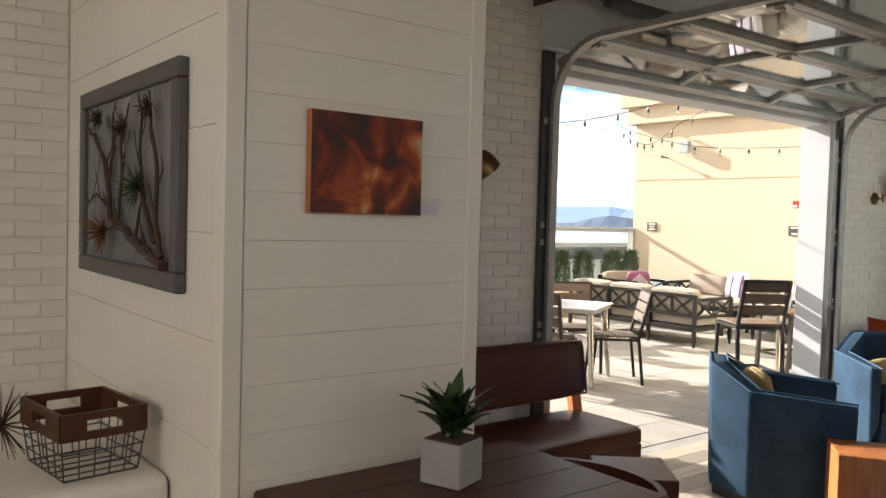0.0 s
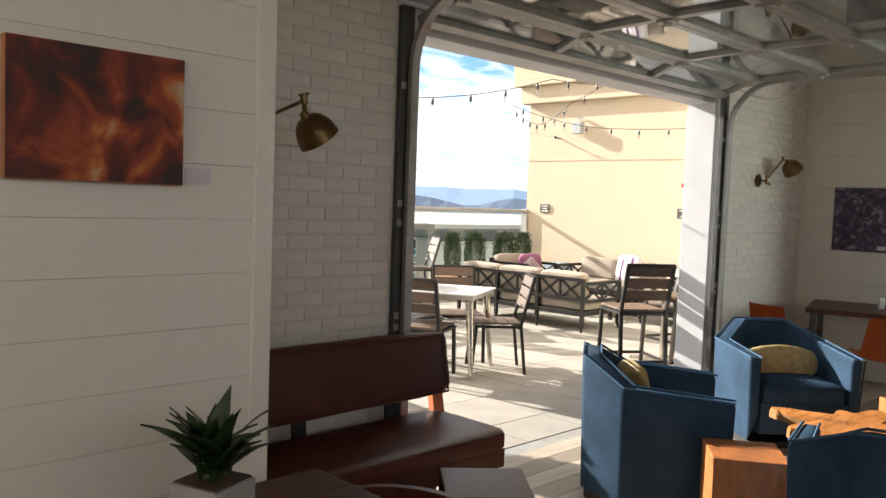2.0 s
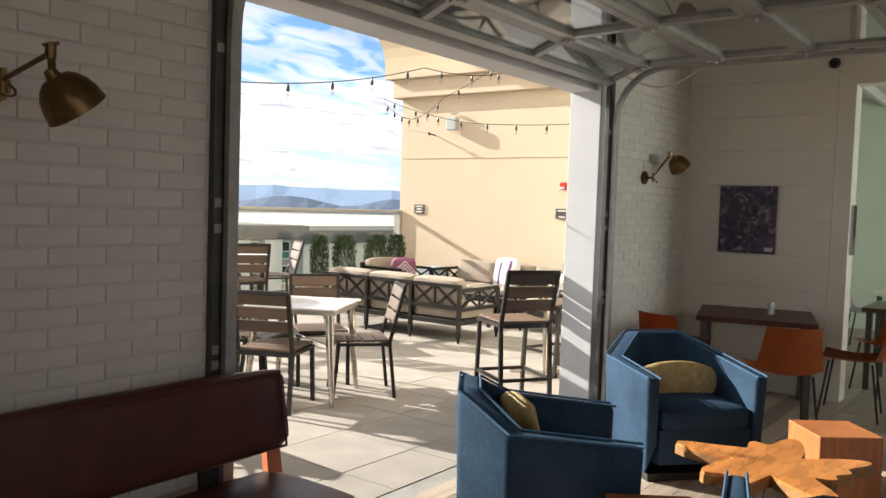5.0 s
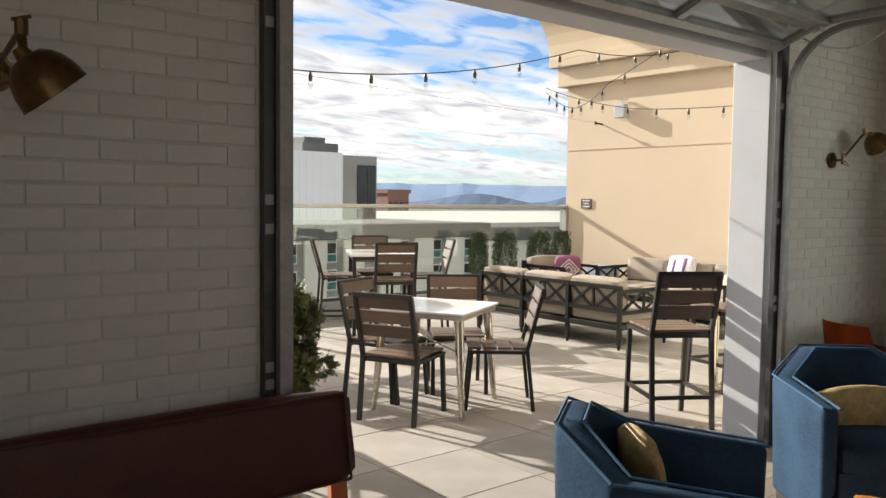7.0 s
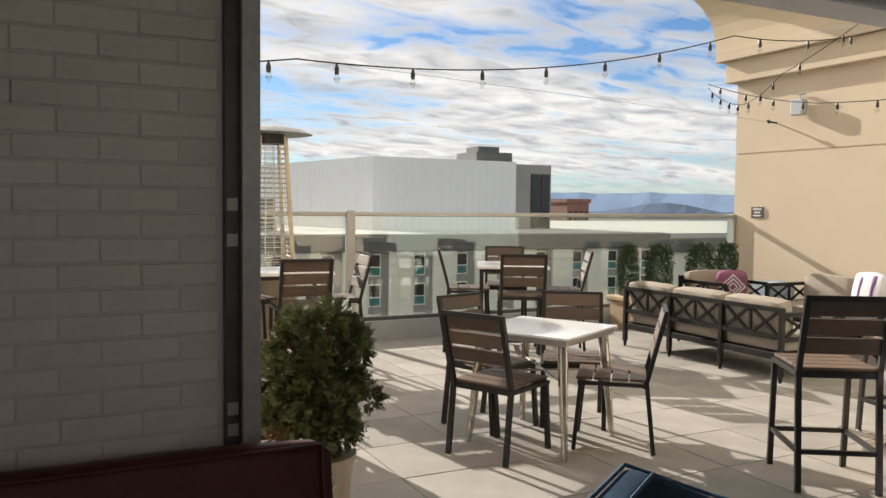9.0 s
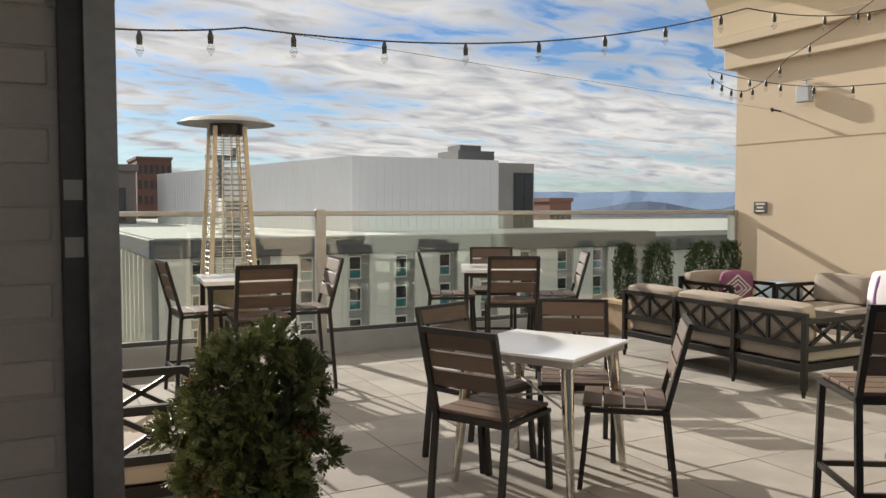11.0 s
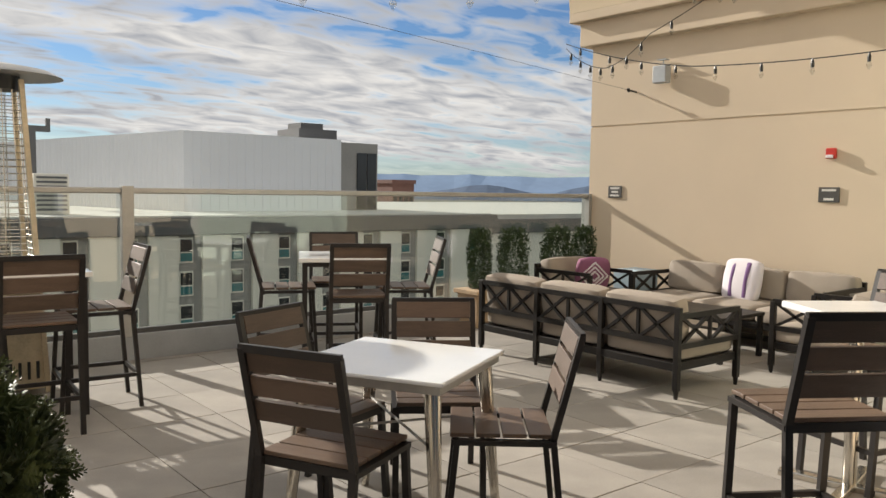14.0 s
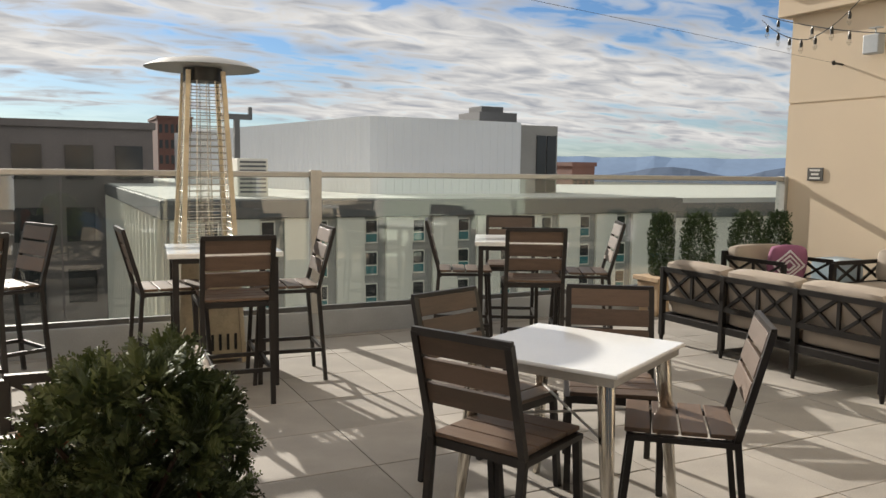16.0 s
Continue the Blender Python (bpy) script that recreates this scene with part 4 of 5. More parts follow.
wall_sign(5.72, 1.49, "small dark wall sign with pale lettering", 3)
wall_sign(3.05, 1.49, "small dark wall sign below the alarm", 2)
al = thing("fire_alarm", "red fire alarm strobe on the tan wall", "alarm", pose(8.62, 3.04, 1.89))
bm = B(); box(bm, -0.05, 0.0, -0.05, 0.05, -0.045, 0.06, None, 0.012); part("housing", bm, M_RED, al)
bm = B(); box(bm, -0.075, -0.049, -0.035, 0.035, -0.04, -0.008, None, 0.006); part("strobe", bm, M_LILAC, al)
fl = thing("flood_light", "small grey flood light box on the tan wall", "light", pose(8.62, 5.03, 2.86))
bm = B(); box(bm, -0.14, -0.03, -0.09, 0.09, -0.1, 0.1, None, 0.01); rod(bm, (-0.04, 0, 0.02), (0, 0, 0.02), 0.03); part("housing", bm, M_GREYBOX, fl)
bm = B(); rod(bm, (-0.06, 0, 0.1), (-0.06, 0, 0.17), 0.008); box(bm, -0.1, -0.02, -0.06, 0.06, 0.168, 0.178); part("bracket", bm, M_GREYBOX, fl)
hk = thing("wall_hook", "small dark rod standing out from the tan wall", "hook", pose(8.62, 5.45, 2.70))
bm = B(); rod(bm, (0, 0, 0), (-0.15, 0, 0.01), 0.012); rod(bm, (-0.14, 0, -0.01), (-0.16, 0, 0.03), 0.018); part("rod", bm, M_BLACK, hk)


gw = thing("guy_wire", "thin dark wire strung from the festoon cable to the tan wall", "wire")
bm = B(); rod(bm, (1.26, 3.0, 2.505), (8.47, 5.45, 2.71), 0.0016, None, 5); part("strand", bm, M_BLACK, gw)


# ---- garage door ----
gd = thing("garage_door", "raised glazed sectional garage door with steel frame", "garage door")
gx0, gx1 = XL + 0.10, XR - 0.16
prof = [(-0.03, HEAD + 0.03), (-0.30, HEAD + 0.14)] + [(-0.82 - 0.55 * i, 2.575) for i in range(5)]
for si, ((y0, z0), (y1, z1)) in enumerate(zip(prof, prof[1:])):
    ang = math.atan2(z1 - z0, y0 - y1)
    L = math.hypot(z1 - z0, y1 - y0)
    m = Matrix.Translation((0, y0, z0)) @ Matrix.Rotation(-ang, 4, "X")
    for o in (0.0, L - 0.062):
        b = B(); box(b, gx0, gx1, -o - 0.058, -o, -0.02, 0.035, m, 0.004); part("rail", b, M_STEEL, gd)
    for i in range(4):
        x = gx0 + (gx1 - gx0) * i / 3
        b = B(); box(b, x - 0.028 + (0.03 if i == 0 else 0), x + 0.028 - (0.03 if i == 3 else 0), -L + 0.062, -0.058, -0.016, 0.03, m, 0.003); part("stile", b, M_STEEL, gd)
    for i in range(3):
        xa, xb = gx0 + (gx1 - gx0) * i / 3 + 0.03, gx0 + (gx1 - gx0) * (i + 1) / 3 - 0.03
        b = B(); box(b, xa, xb, -L + 0.06, -0.056, 0.008, 0.014, m); g = part("pane", b, M_GLASS2, gd); g.visible_shadow = False
    for x in (gx0 + 0.05, gx0 + (gx1 - gx0) / 3, gx0 + 2 * (gx1 - gx0) / 3, gx1 - 0.05):
        b = B(); box(b, x - 0.035, x + 0.035, -L - 0.05, -L + 0.05, -0.036, -0.021, m, 0.003); rod(b, m @ Vector((x - 0.03, -L, -0.04)), m @ Vector((x + 0.03, -L, -0.04)), 0.012); part("hinge", b, M_ALU, gd)
for nm, x in (("left", XL + 0.055), ("right", XR - 0.03)):
    t = thing("door_track", "curved steel track of the garage door", "door track")
    pts = [(x, -0.06, 0.02), (x, -0.06, HEAD - 0.22)] + [(x, -0.06 - 0.36 * (1 - math.cos(radians(a))), HEAD - 0.22 + 0.36 * math.sin(radians(a))) for a in range(10, 91, 10)] + [(x, -3.1, HEAD + 0.14)]
    b = B()
    for p, q in zip(pts, pts[1:]):
        d = (Vector(q) - Vector(p)).normalized() * 0.006
        bar(b, Vector(p) - d, Vector(q) + d, 0.05, 0.03)
    part("channel", b, M_STEEL, t)
    b = B(); box(b, x - 0.065, x + 0.02, -0.035, 0.0, 0.0, HEAD + 0.1, None, 0.003); part("angle", b, M_DSTEEL, t, "dark steel angle bracket strip")
    for z in (0.86, 0.92, 1.40, 1.50, 2.10):
        b = B(); box(b, x - 0.06, x - 0.03, -0.04, -0.0345, z, z + 0.035); part("bolt_plate", b, M_ALU, t)
    for y in (-1.6, -3.0):
        b = B(); bar(b, (x, y, HEAD + 0.15), (x, y, CEIL - 0.13), 0.03, 0.03); part("hanger", b, M_DSTEEL, t)
sh = thing("torsion_shaft", "dark steel torsion shaft with spring above the opening", "door spring")
bm = B(); rod(bm, (XL - 0.1, -0.12, 2.86), (XR + 0.1, -0.12, 2.86), 0.014, None, 10); part("shaft", bm, M_DSTEEL, sh)
bm = B(); rod(bm, (0.6, -0.12, 2.86), (2.6, -0.12, 2.86), 0.04, None, 14); part("spring", bm, M_DSTEEL, sh)
for x in (XL - 0.04, XR + 0.02):
    bm = B(); rod(bm, (x - 0.03, -0.12, 2.86), (x + 0.03, -0.12, 2.86), 0.075, None, 20); part("cable_drum", bm, M_BLACK, sh)
    bm = B(); box(bm, x - 0.05, x - 0.04, -0.16, 0.01, 2.76, 2.95); part("bracket", bm, M_DSTEEL, sh)
cb = thing("door_cable", "pale cable hanging loose at the door corner", "cable")
bm = B(); path_tube(bm, [(XR - 0.02, -0.12 - 0.6 * f, HEAD + 0.1 - 0.12 * math.sin(math.pi * f) + 0.06 * f) for f in [i / 12 for i in range(13)]], 0.006, 6); part("cord", bm, M_LILAC, cb)
hn = thing("ceiling_hanger", "black hanger rod below the ceiling", "bracket")
bm = B(); rod(bm, (1.0, -1.0, 2.64), (1.0, -1.0, CEIL - 0.002), 0.022); rod(bm, (1.0, -1.0, 2.62), (1.08, -1.0, 2.62), 0.02); part("rod", bm, M_BLACK, hn)


# ---- lounge fixtures ----
def sconce(m, lab, elbow, shade_at, aim):
    t = thing("wall_sconce", lab, "wall lamp", m, "brass swing-arm sconces")
    b = B(); rod(b, (0, 0, 0), (0, -0.02, 0), 0.055, 0.055, 24); rod(b, (0, -0.02, 0), (0, -0.035, 0), 0.045, 0.02, 24); part("wall_plate", b, M_BRASS, t, "", True)
    b = B(); rod(b, (0, -0.03, 0), (0, -0.09, 0), 0.009); rod(b, (0, -0.085, -0.03), (0, -0.085, 0.045), 0.012)
    for i in range(10):
        a0, a1 = radians(36 * i), radians(36 * i + 36)
        rod(b, (0.03 * math.cos(a0), -0.10 + 0.02 * math.sin(a0), -0.02 + 0.022 * math.sin(a0)), (0.03 * math.cos(a1), -0.10 + 0.02 * math.sin(a1), -0.02 + 0.022 * math.sin(a1)), 0.004, None, 5)
    part("knuckle", b, M_BRASS, t)
    e, s = Vector(elbow), Vector(shade_at)
    b = B(); rod(b, (0, -0.085, 0.01), e, 0.008); rod(b, e + Vector((0, 0, -0.015)), e + Vector((0, 0, 0.022)), 0.016); rod(b, e, s, 0.011); part("arm", b, M_BRASS, t, "", True)
    d = Vector(aim).normalized()
    b = B()
    prof = [(-0.02, 0.016), (0.004, 0.022), (0.008, 0.04), (0.022, 0.058), (0.045, 0.074), (0.075, 0.084), (0.105, 0.088), (0.112, 0.09)]
    for (a0, r0), (a1, r1) in zip(prof, prof[1:]):
        rod(b, s + d * a0, s + d * a1, r0, r1, 28, False)
    rod(b, s, s + d * 0.002, 0.019, 0.019, 28)
    rod(b, e + Vector((-0.02, 0.01, 0.02)), e + Vector((0.02, -0.01, 0.03)), 0.005, None, 6)
    bmesh.ops.remove_doubles(b, verts=b.verts, dist=0.0005)
    sh_ = part("shade", b, M_BRASS, t, "aged brass bell shade", True)
    b = B(); rod(b, s + d * 0.03, s + d * 0.10, 0.02, 0.026, 12); part("lamp", b, M_LILAC, sh_)


sconce(pose(-0.63, 0.0, 1.86), "aged brass swing-arm wall lamp on white brick", (0.0, -0.37, 0.065), (0.0, -0.385, 0.0), (0.40, -0.02, -0.5))
sconce(pose(4.56, 0.085, 1.83), "aged brass swing-arm wall lamp beyond the garage door", (0.20, -0.14, 0.20), (0.235, -0.165, 0.18), (0.5, -0.2, -0.55))


def canvas(lab, m, w, h, material, d=0.035, edge=None):
    t = thing("painting", lab, "painting", m)
    b = B(); box(b, -w / 2, w / 2, -d + 0.003, 0, -h / 2, h / 2, None, 0.003); part("stretcher", b, edge or M_LILAC, t)
    b = B(); box(b, -w / 2 + 0.002, w / 2 - 0.002, -d, -d + 0.0025, -h / 2 + 0.002, h / 2 - 0.002); part("canvas", b, material, t)
    return t


M_ART1 = ramp_paint("rust_abstract", [(0.33, (0.010, 0.014, 0.018)), (0.41, (0.05, 0.010, 0.006)), (0.48, (0.13, 0.014, 0.006)), (0.55, (0.26, 0.038, 0.009)), (0.62, (0.48, 0.13, 0.025)), (0.70, (0.50, 0.36, 0.22))], 7.0, 0.6, 0.7)
M_ART2 = ramp_paint("violet_abstract", [(0.30, (0.012, 0.010, 0.025)), (0.45, (0.04, 0.03, 0.07)), (0.55, (0.10, 0.075, 0.13)), (0.68, (0.30, 0.26, 0.32))], 9, 0.5, 2.0)
M_ART3 = ramp_paint("dark_screen", [(0.3, (0.004, 0.005, 0.004)), (0.6, (0.012, 0.014, 0.010)), (0.8, (0.05, 0.05, 0.03))], 4, 0.2, 0.5)
canvas("rust red and brown abstract canvas on shiplap", pose(-1.827, -1.331, 1.694), 0.385, 0.292, M_ART1, 0.03, M_BLOCK)
canvas("violet and black abstract canvas on the end wall", pose(5.587, -0.48, 1.51, 0, 0, -90), 0.50, 0.60, M_ART2)
canvas("small dark picture on the post of the opening", pose(5.70, -1.302, 1.45), 0.12, 0.42, M_ART3, 0.02)
lb = thing("wall_label", "small white caption card beside the canvas", "label")
bm = B(); box(bm, -1.617, -1.55, -1.3335, -1.3305, 1.552, 1.592); part("card", bm, M_LILAC, lb)
lb = thing("wall_label", "small white caption card below the violet canvas", "label")
bm = B(); box(bm, 5.545, 5.551, -0.71, -0.64, 1.235, 1.27); part("card", bm, M_LILAC, lb)
cm_ = thing("dome_camera", "small black dome camera on the end wall", "camera")
bm = B(); rod(bm, (5.588, -1.12, 2.84), (5.55, -1.12, 2.84), 0.045, 0.04, 16); bmesh.ops.create_uvsphere(bm, u_segments=14, v_segments=8, radius=0.04, matrix=pose(5.545, -1.12, 2.83)); part("dome", bm, M_BLACK, cm_, "", True)

# branch picture
bp_ = thing("branch_picture", "pewter framed woven panel with branches and air plants", "wall art", pose(-2.2595, -0.505, 1.645, 0, 0, -90))
W2, H2 = 0.56, 0.345
for a in ((-W2, W2, H2 - 0.06, H2), (-W2, W2, -H2, -H2 + 0.06), (-W2, -W2 + 0.06, -H2 + 0.0605, H2 - 0.0605), (W2 - 0.06, W2, -H2 + 0.0605, H2 - 0.0605)):
    bm = B(); box(bm, a[0], a[1], -0.034, 0, a[2], a[3], None, 0.007); part("frame", bm, M_FRAMEGREY, bp_)
bm = B(); box(bm, -W2 + 0.05, W2 - 0.05, -0.012, -0.002, -H2 + 0.05, H2 - 0.05); part("backing", bm, M_MESHBACK, bp_)
bm = B()
for i in range(53):
    x = -W2 + 0.06 + i * 0.0187
    for s in (-1, 1):
        xa, xb = x, x + s * 0.57
        za, zb = -H2 + 0.06, H2 - 0.06
        lo, hi = -W2 + 0.06, W2 - 0.06
        if xb > hi: zb = za + (zb - za) * (hi - xa) / (xb - xa); xb = hi
        if xb < lo: zb = za + (zb - za) * (lo - xa) / (xb - xa); xb = lo
        if abs(xb - xa) > 0.01:
            bar(bm, (xa, -0.016 - 0.002 * s, za), (xb, -0.016 - 0.002 * s, zb), 0.003, 0.002)
part("wire_mesh", bm, M_GREYBOX, bp_)


def limb(name, pts, r0, rng, twigs=True):
    """A crooked branch along a few waypoints, tapering, with fine side twigs."""
    b = B()
    fine = []
    for (x0, z0), (x1, z1) in zip(pts, pts[1:]):
        for k in range(4):
            f = k / 4
            fine.append((x0 + (x1 - x0) * f + rng.uniform(-.007, .007), z0 + (z1 - z0) * f + rng.uniform(-.007, .007)))
    fine.append(pts[-1])
    n = len(fine)
    for i, ((x0, z0), (x1, z1)) in enumerate(zip(fine, fine[1:])):
        ra, rb = r0 * (1 - 0.75 * i / n), r0 * (1 - 0.75 * (i + 1) / n)
        rod(b, (x0, -0.036, z0), (x1, -0.036, z1), ra, rb, 7)
        if twigs and i % 3 == 2:
            s = rng.choice((-1, 1))
            xa, za = x1 + s * rng.uniform(0.04, 0.09), z1 + rng.uniform(0.05, 0.11)
            xb, zb = xa + s * rng.uniform(-0.01, 0.04), za + rng.uniform(0.03, 0.08)
            if abs(xb) < W2 - 0.07 and zb < H2 - 0.06:
                rod(b, (x1, -0.036, z1), (xa, -0.038, za), rb * 0.5, rb * 0.35, 5)
                rod(b, (xa, -0.038, za), (xb, -0.04, zb), rb * 0.35, 0.001, 5)
    part(name, b, M_TWIG, bp_)


r3 = random.Random(11)
limb("branch", [(0.46, -0.27), (0.30, -0.24), (0.08, -0.18), (-0.10, -0.13), (-0.14, 0.0), (-0.22, 0.10), (-0.34, 0.17), (-0.44, 0.21)], 0.016, r3)
limb("branch", [(0.44, -0.25), (0.38, -0.12), (0.40, 0.03), (0.33, 0.16), (0.31, 0.27)], 0.010, r3)
limb("branch", [(0.38, -0.20), (0.26, -0.08), (0.22, 0.08), (0.24, 0.20), (0.20, 0.27)], 0.009, r3)
limb("branch", [(-0.02, -0.15), (0.03, 0.0), (0.02, 0.12), (0.10, 0.25)], 0.008, r3)
limb("branch", [(-0.14, 0.0), (-0.06, 0.11), (-0.10, 0.20), (-0.06, 0.27)], 0.007, r3)
limb("branch", [(-0.12, -0.10), (-0.28, -0.05), (-0.40, -0.08), (-0.47, -0.03)], 0.005, r3)
limb("branch", [(-0.05, -0.16), (-0.25, -0.20), (-0.42, -0.16)], 0.004, r3)
for x, z, s, mm in ((0.25, -0.03, 0.085, M_BOX), (-0.12, -0.18, 0.09, M_BROWNLEAF), (0.10, 0.16, 0.055, M_TWIG), (0.36, 0.21, 0.05, M_TWIG), (-0.2, 0.22, 0.05, M_TWIG)):
    bm = B()
    for i in range(70):
        d = Vector((r3.gauss(0, 1), -abs(r3.gauss(0, 0.8)), r3.gauss(0, 1))).normalized()
        rod(bm, (x, -0.05, z), Vector((x, -0.05, z)) + d * s * r3.uniform(0.6, 1.1), 0.003, 0.0008, 4)
    part("air_plant", bm, mm, bp_)

# ledge, basket, spiky ball
bm = B(); box(bm, -6.0, -2.262, -0.97, 0.388, 0.0, 0.74, None, 0.03)
solid("ledge", bm, M_SHIP, "white painted window ledge", "ledge")
bk = thing("wire_basket", "wire basket with a dark wooden rim on the ledge", "basket", pose(-2.46, -0.74, 0.742, 0, 0, 8))
bw, bl, bh = 0.125, 0.16, 0.20
for s in (-1, 1):
    for ax in (0, 1):
        w_, l_ = (bw, bl) if ax == 0 else (bl, bw)
        bm = B()
        M = pose(0, 0, 0, 0, 0, 90 * ax)
        for zz0, zz1, xa, xb in ((0.125, 0.148, -w_, w_), (0.182, 0.205, -w_, w_), (0.148, 0.182, -w_, -0.055), (0.148, 0.182, 0.055, w_)):
            box(bm, xa, xb, s * l_ - 0.007, s * l_ + 0.007, zz0, zz1, M)
        part("rim_board", bm, M_RWOOD, bk, "dark wooden rim with a hand slot")
        bm = B()
        for i in range(6):
            x = -w_ + 2 * w_ * i / 5
            rod(bm, M @ Vector((x * 0.88, s * l_ * 0.88, 0.004)), M @ Vector((x, s * l_, 0.13)), 0.0025, None, 5)
        for z in (0.006, 0.045, 0.085):
            k = 0.88 + 0.12 * z / 0.13
            rod(bm, M @ Vector((-w_ * k, s * l_ * k, z)), M @ Vector((w_ * k, s * l_ * k, z)), 0.0025, None, 5)
        part("wire_side", bm, M_DSTEEL, bk)
bm = B()
for i in range(6):
    rod(bm, (-bw * 0.88, -bl * 0.88 + 2 * bl * 0.88 * i / 5, 0.004), (bw * 0.88, -bl * 0.88 + 2 * bl * 0.88 * i / 5, 0.004), 0.0025, None, 5)
part("wire_base", bm, M_DSTEEL, bk)
sp = thing("spiky_ball", "dark metal starburst ornament on the ledge", "ornament", pose(-2.665, -0.60, 0.865))
bm = B(); r3 = random.Random(5)
for i in range(64):
    d = Vector((r3.gauss(0, 1), r3.gauss(0, 1), r3.gauss(0, 1))).normalized()
    rod(bm, (0, 0, 0), d * 0.122, 0.0028, 0.0012, 5)
part("spike_cluster", bm, M_TWIG, sp)


# ---- lounge furniture ----
bench = thing("leather_bench", "oxblood leather bench with wooden legs along the brick wall", "bench")
x0, x1 = -1.33, 0.40
bm = B(); cushion(bm, x0, x1, -0.68, -0.16, 0.36, 0.455, 0.012); part("seat", bm, M_LEATHER, bench, "", True)
bm = B(); box(bm, x0 + 0.02, x1 - 0.02, -0.66, -0.16, 0.27, 0.362, None, 0.006); part("seat_base", bm, M_LEATHER, bench)
mm = Matrix.Translation((0, -0.17, 0.53)) @ Matrix.Rotation(radians(-10), 4, "X")
bm = B(); cushion(bm, x0, x1 + 0.05, -0.045, 0.045, 0, 0.325, 0.008, mm); part("backrest", bm, M_LEATHER, bench, "", True)
bm = B()
c8 = [mm @ Vector(p) for p in ((x0 + 0.03, -0.05, 0.01), (x1 + 0.02, -0.05, 0.01), (x1 + 0.02, -0.05, 0.31), (x0 + 0.03, -0.05, 0.31), (x0 + 0.03, -0.05, 0.01))]
path_tube(bm, c8, 0.005); part("piping", bm, M_LEATHER, bench)
for x in (-1.2, -0.45, 0.1):
    bm = B(); bar(bm, (x, -0.15, 0.28), (x, -0.12, 0.60), 0.07, 0.02); part("back_support", bm, M_BLACK, bench)
bm = B(); bar(bm, (x1 + 0.01, -0.16, 0.36), (x1 + 0.03, -0.10, 0.56), 0.06, 0.06); part("side_support", bm, M_ORANGE, bench, "orange leather wrapped support")
for x in (-1.2, -0.4, 0.32):
    for y in (-0.6, -0.22):
        bm = B(); rod(bm, (x + 0.02, y, 0), (x, y, 0.272), 0.014, 0.022, 10); part("leg", bm, M_DSTEEL, bench)


def tub_chair(m, lab, pillow):
    """Faceted velvet tub chair; faces +x."""
    t = thing("tub_chair", lab, "armchair", m, "blue velvet tub chairs")
    ring = [(0.37, 0.38, 0.60), (-0.17, 0.41, 0.64), (-0.38, 0.19, 0.76), (-0.38, -0.19, 0.76), (-0.17, -0.41, 0.64), (0.37, -0.38, 0.60)]
    inner = [(0.37, 0.30, 0.60), (-0.11, 0.315, 0.64), (-0.275, 0.14, 0.76), (-0.275, -0.14, 0.76), (-0.11, -0.315, 0.64), (0.37, -0.30, 0.60)]
    b = B()
    lo = [b.verts.new((x * 0.95, y * 0.95, 0.04)) for x, y, z in ring]
    hi = [b.verts.new(p) for p in ring]
    ih = [b.verts.new(p) for p in inner]
    il = [b.verts.new((x, y, 0.22)) for x, y, z in inner]
    for i in range(5):
        for u, v in ((lo, hi), (hi, ih), (ih, il), (il, lo)):
            b.faces.new((u[i], u[i + 1], v[i + 1], v[i]))
    for i in (0, 5):
        b.faces.new((lo[i], hi[i], ih[i], il[i]))
    bmesh.ops.bevel(b, geom=b.edges[:], offset=0.026, segments=4, affect="EDGES", profile=0.5)
    part("shell", b, M_VELVET, t, "", True)
    for rg, off in ((ring, 0.004), (inner, 0.004)):
        b = B(); path_tube(b, [(x * (0.985 if rg is ring else 1.02), y * (0.985 if rg is ring else 1.02), z + off) for x, y, z in rg], 0.006, 6); part("piping", b, M_PIPING, t)
    b = B(); prism(b, [(x * 0.96, y * 0.96) for x, y, z in inner[::-1]], 0.10, 0.30); part("seat_base", b, M_VELVET, t)
    b = B(); cushion(b, -0.20, 0.36, -0.285, 0.285, 0.29, 0.42, 0.025)
    for q in b.verts:
        if q.co.x < 0.0:
            q.co.y *= 1 + 0.45 * q.co.x / 0.2 * 0.8
    part("seat_cushion", b, M_VELVET, t, "", True)
    b = B(); prism(b, [(x * 0.90, y * 0.90) for x, y, z in ring[::-1]], 0.0, 0.045); part("plinth", b, M_BLACK, t)
    if pillow:
        x, y, z, rz, sx, sz = pillow
        p = thing("lumbar_pillow", "gold patterned cushion lying in the blue chair", "pillow", m @ pose(x, y, z, 0, -14, rz))
        b = B(); cushion(b, -0.035, 0.035, -sx, sx, 0, sz, 0.04)
        for q in b.verts:
            k = 1 - 0.22 * (abs(q.co.y) / sx) ** 2
            q.co.x *= k
        part("cover", b, M_GOLD, p, "", True)
    return t


tub_chair(pose(1.31, -0.89, 0, 0, 0, -55), "blue velvet faceted tub chair in the sun by the opening", (-0.06, 0.13, 0.42, 25, 0.13, 0.25))
tub_chair(pose(3.04, -0.85, 0, 0, 0, -131), "blue velvet faceted tub chair with a gold lumbar cushion", (0.0, 0.0, 0.42, 0, 0.24, 0.17))
tub_chair(pose(0.93, -2.22, 0, 0, 0, -41 + 60), "blue velvet faceted tub chair beside the block table", None)
tub_chair(pose(2.55, -2.75, 0, 0, 0, 115), "blue velvet faceted tub chair beyond the slab table", None)


def block(m, lab):
    t = thing("block_table", lab, "side table", m, "wooden block tables")
    b = B(); box(b, -0.165, 0.165, -0.165, 0.165, 0, 0.45, None, 0.006); part("body", b, M_BLOCK, t)


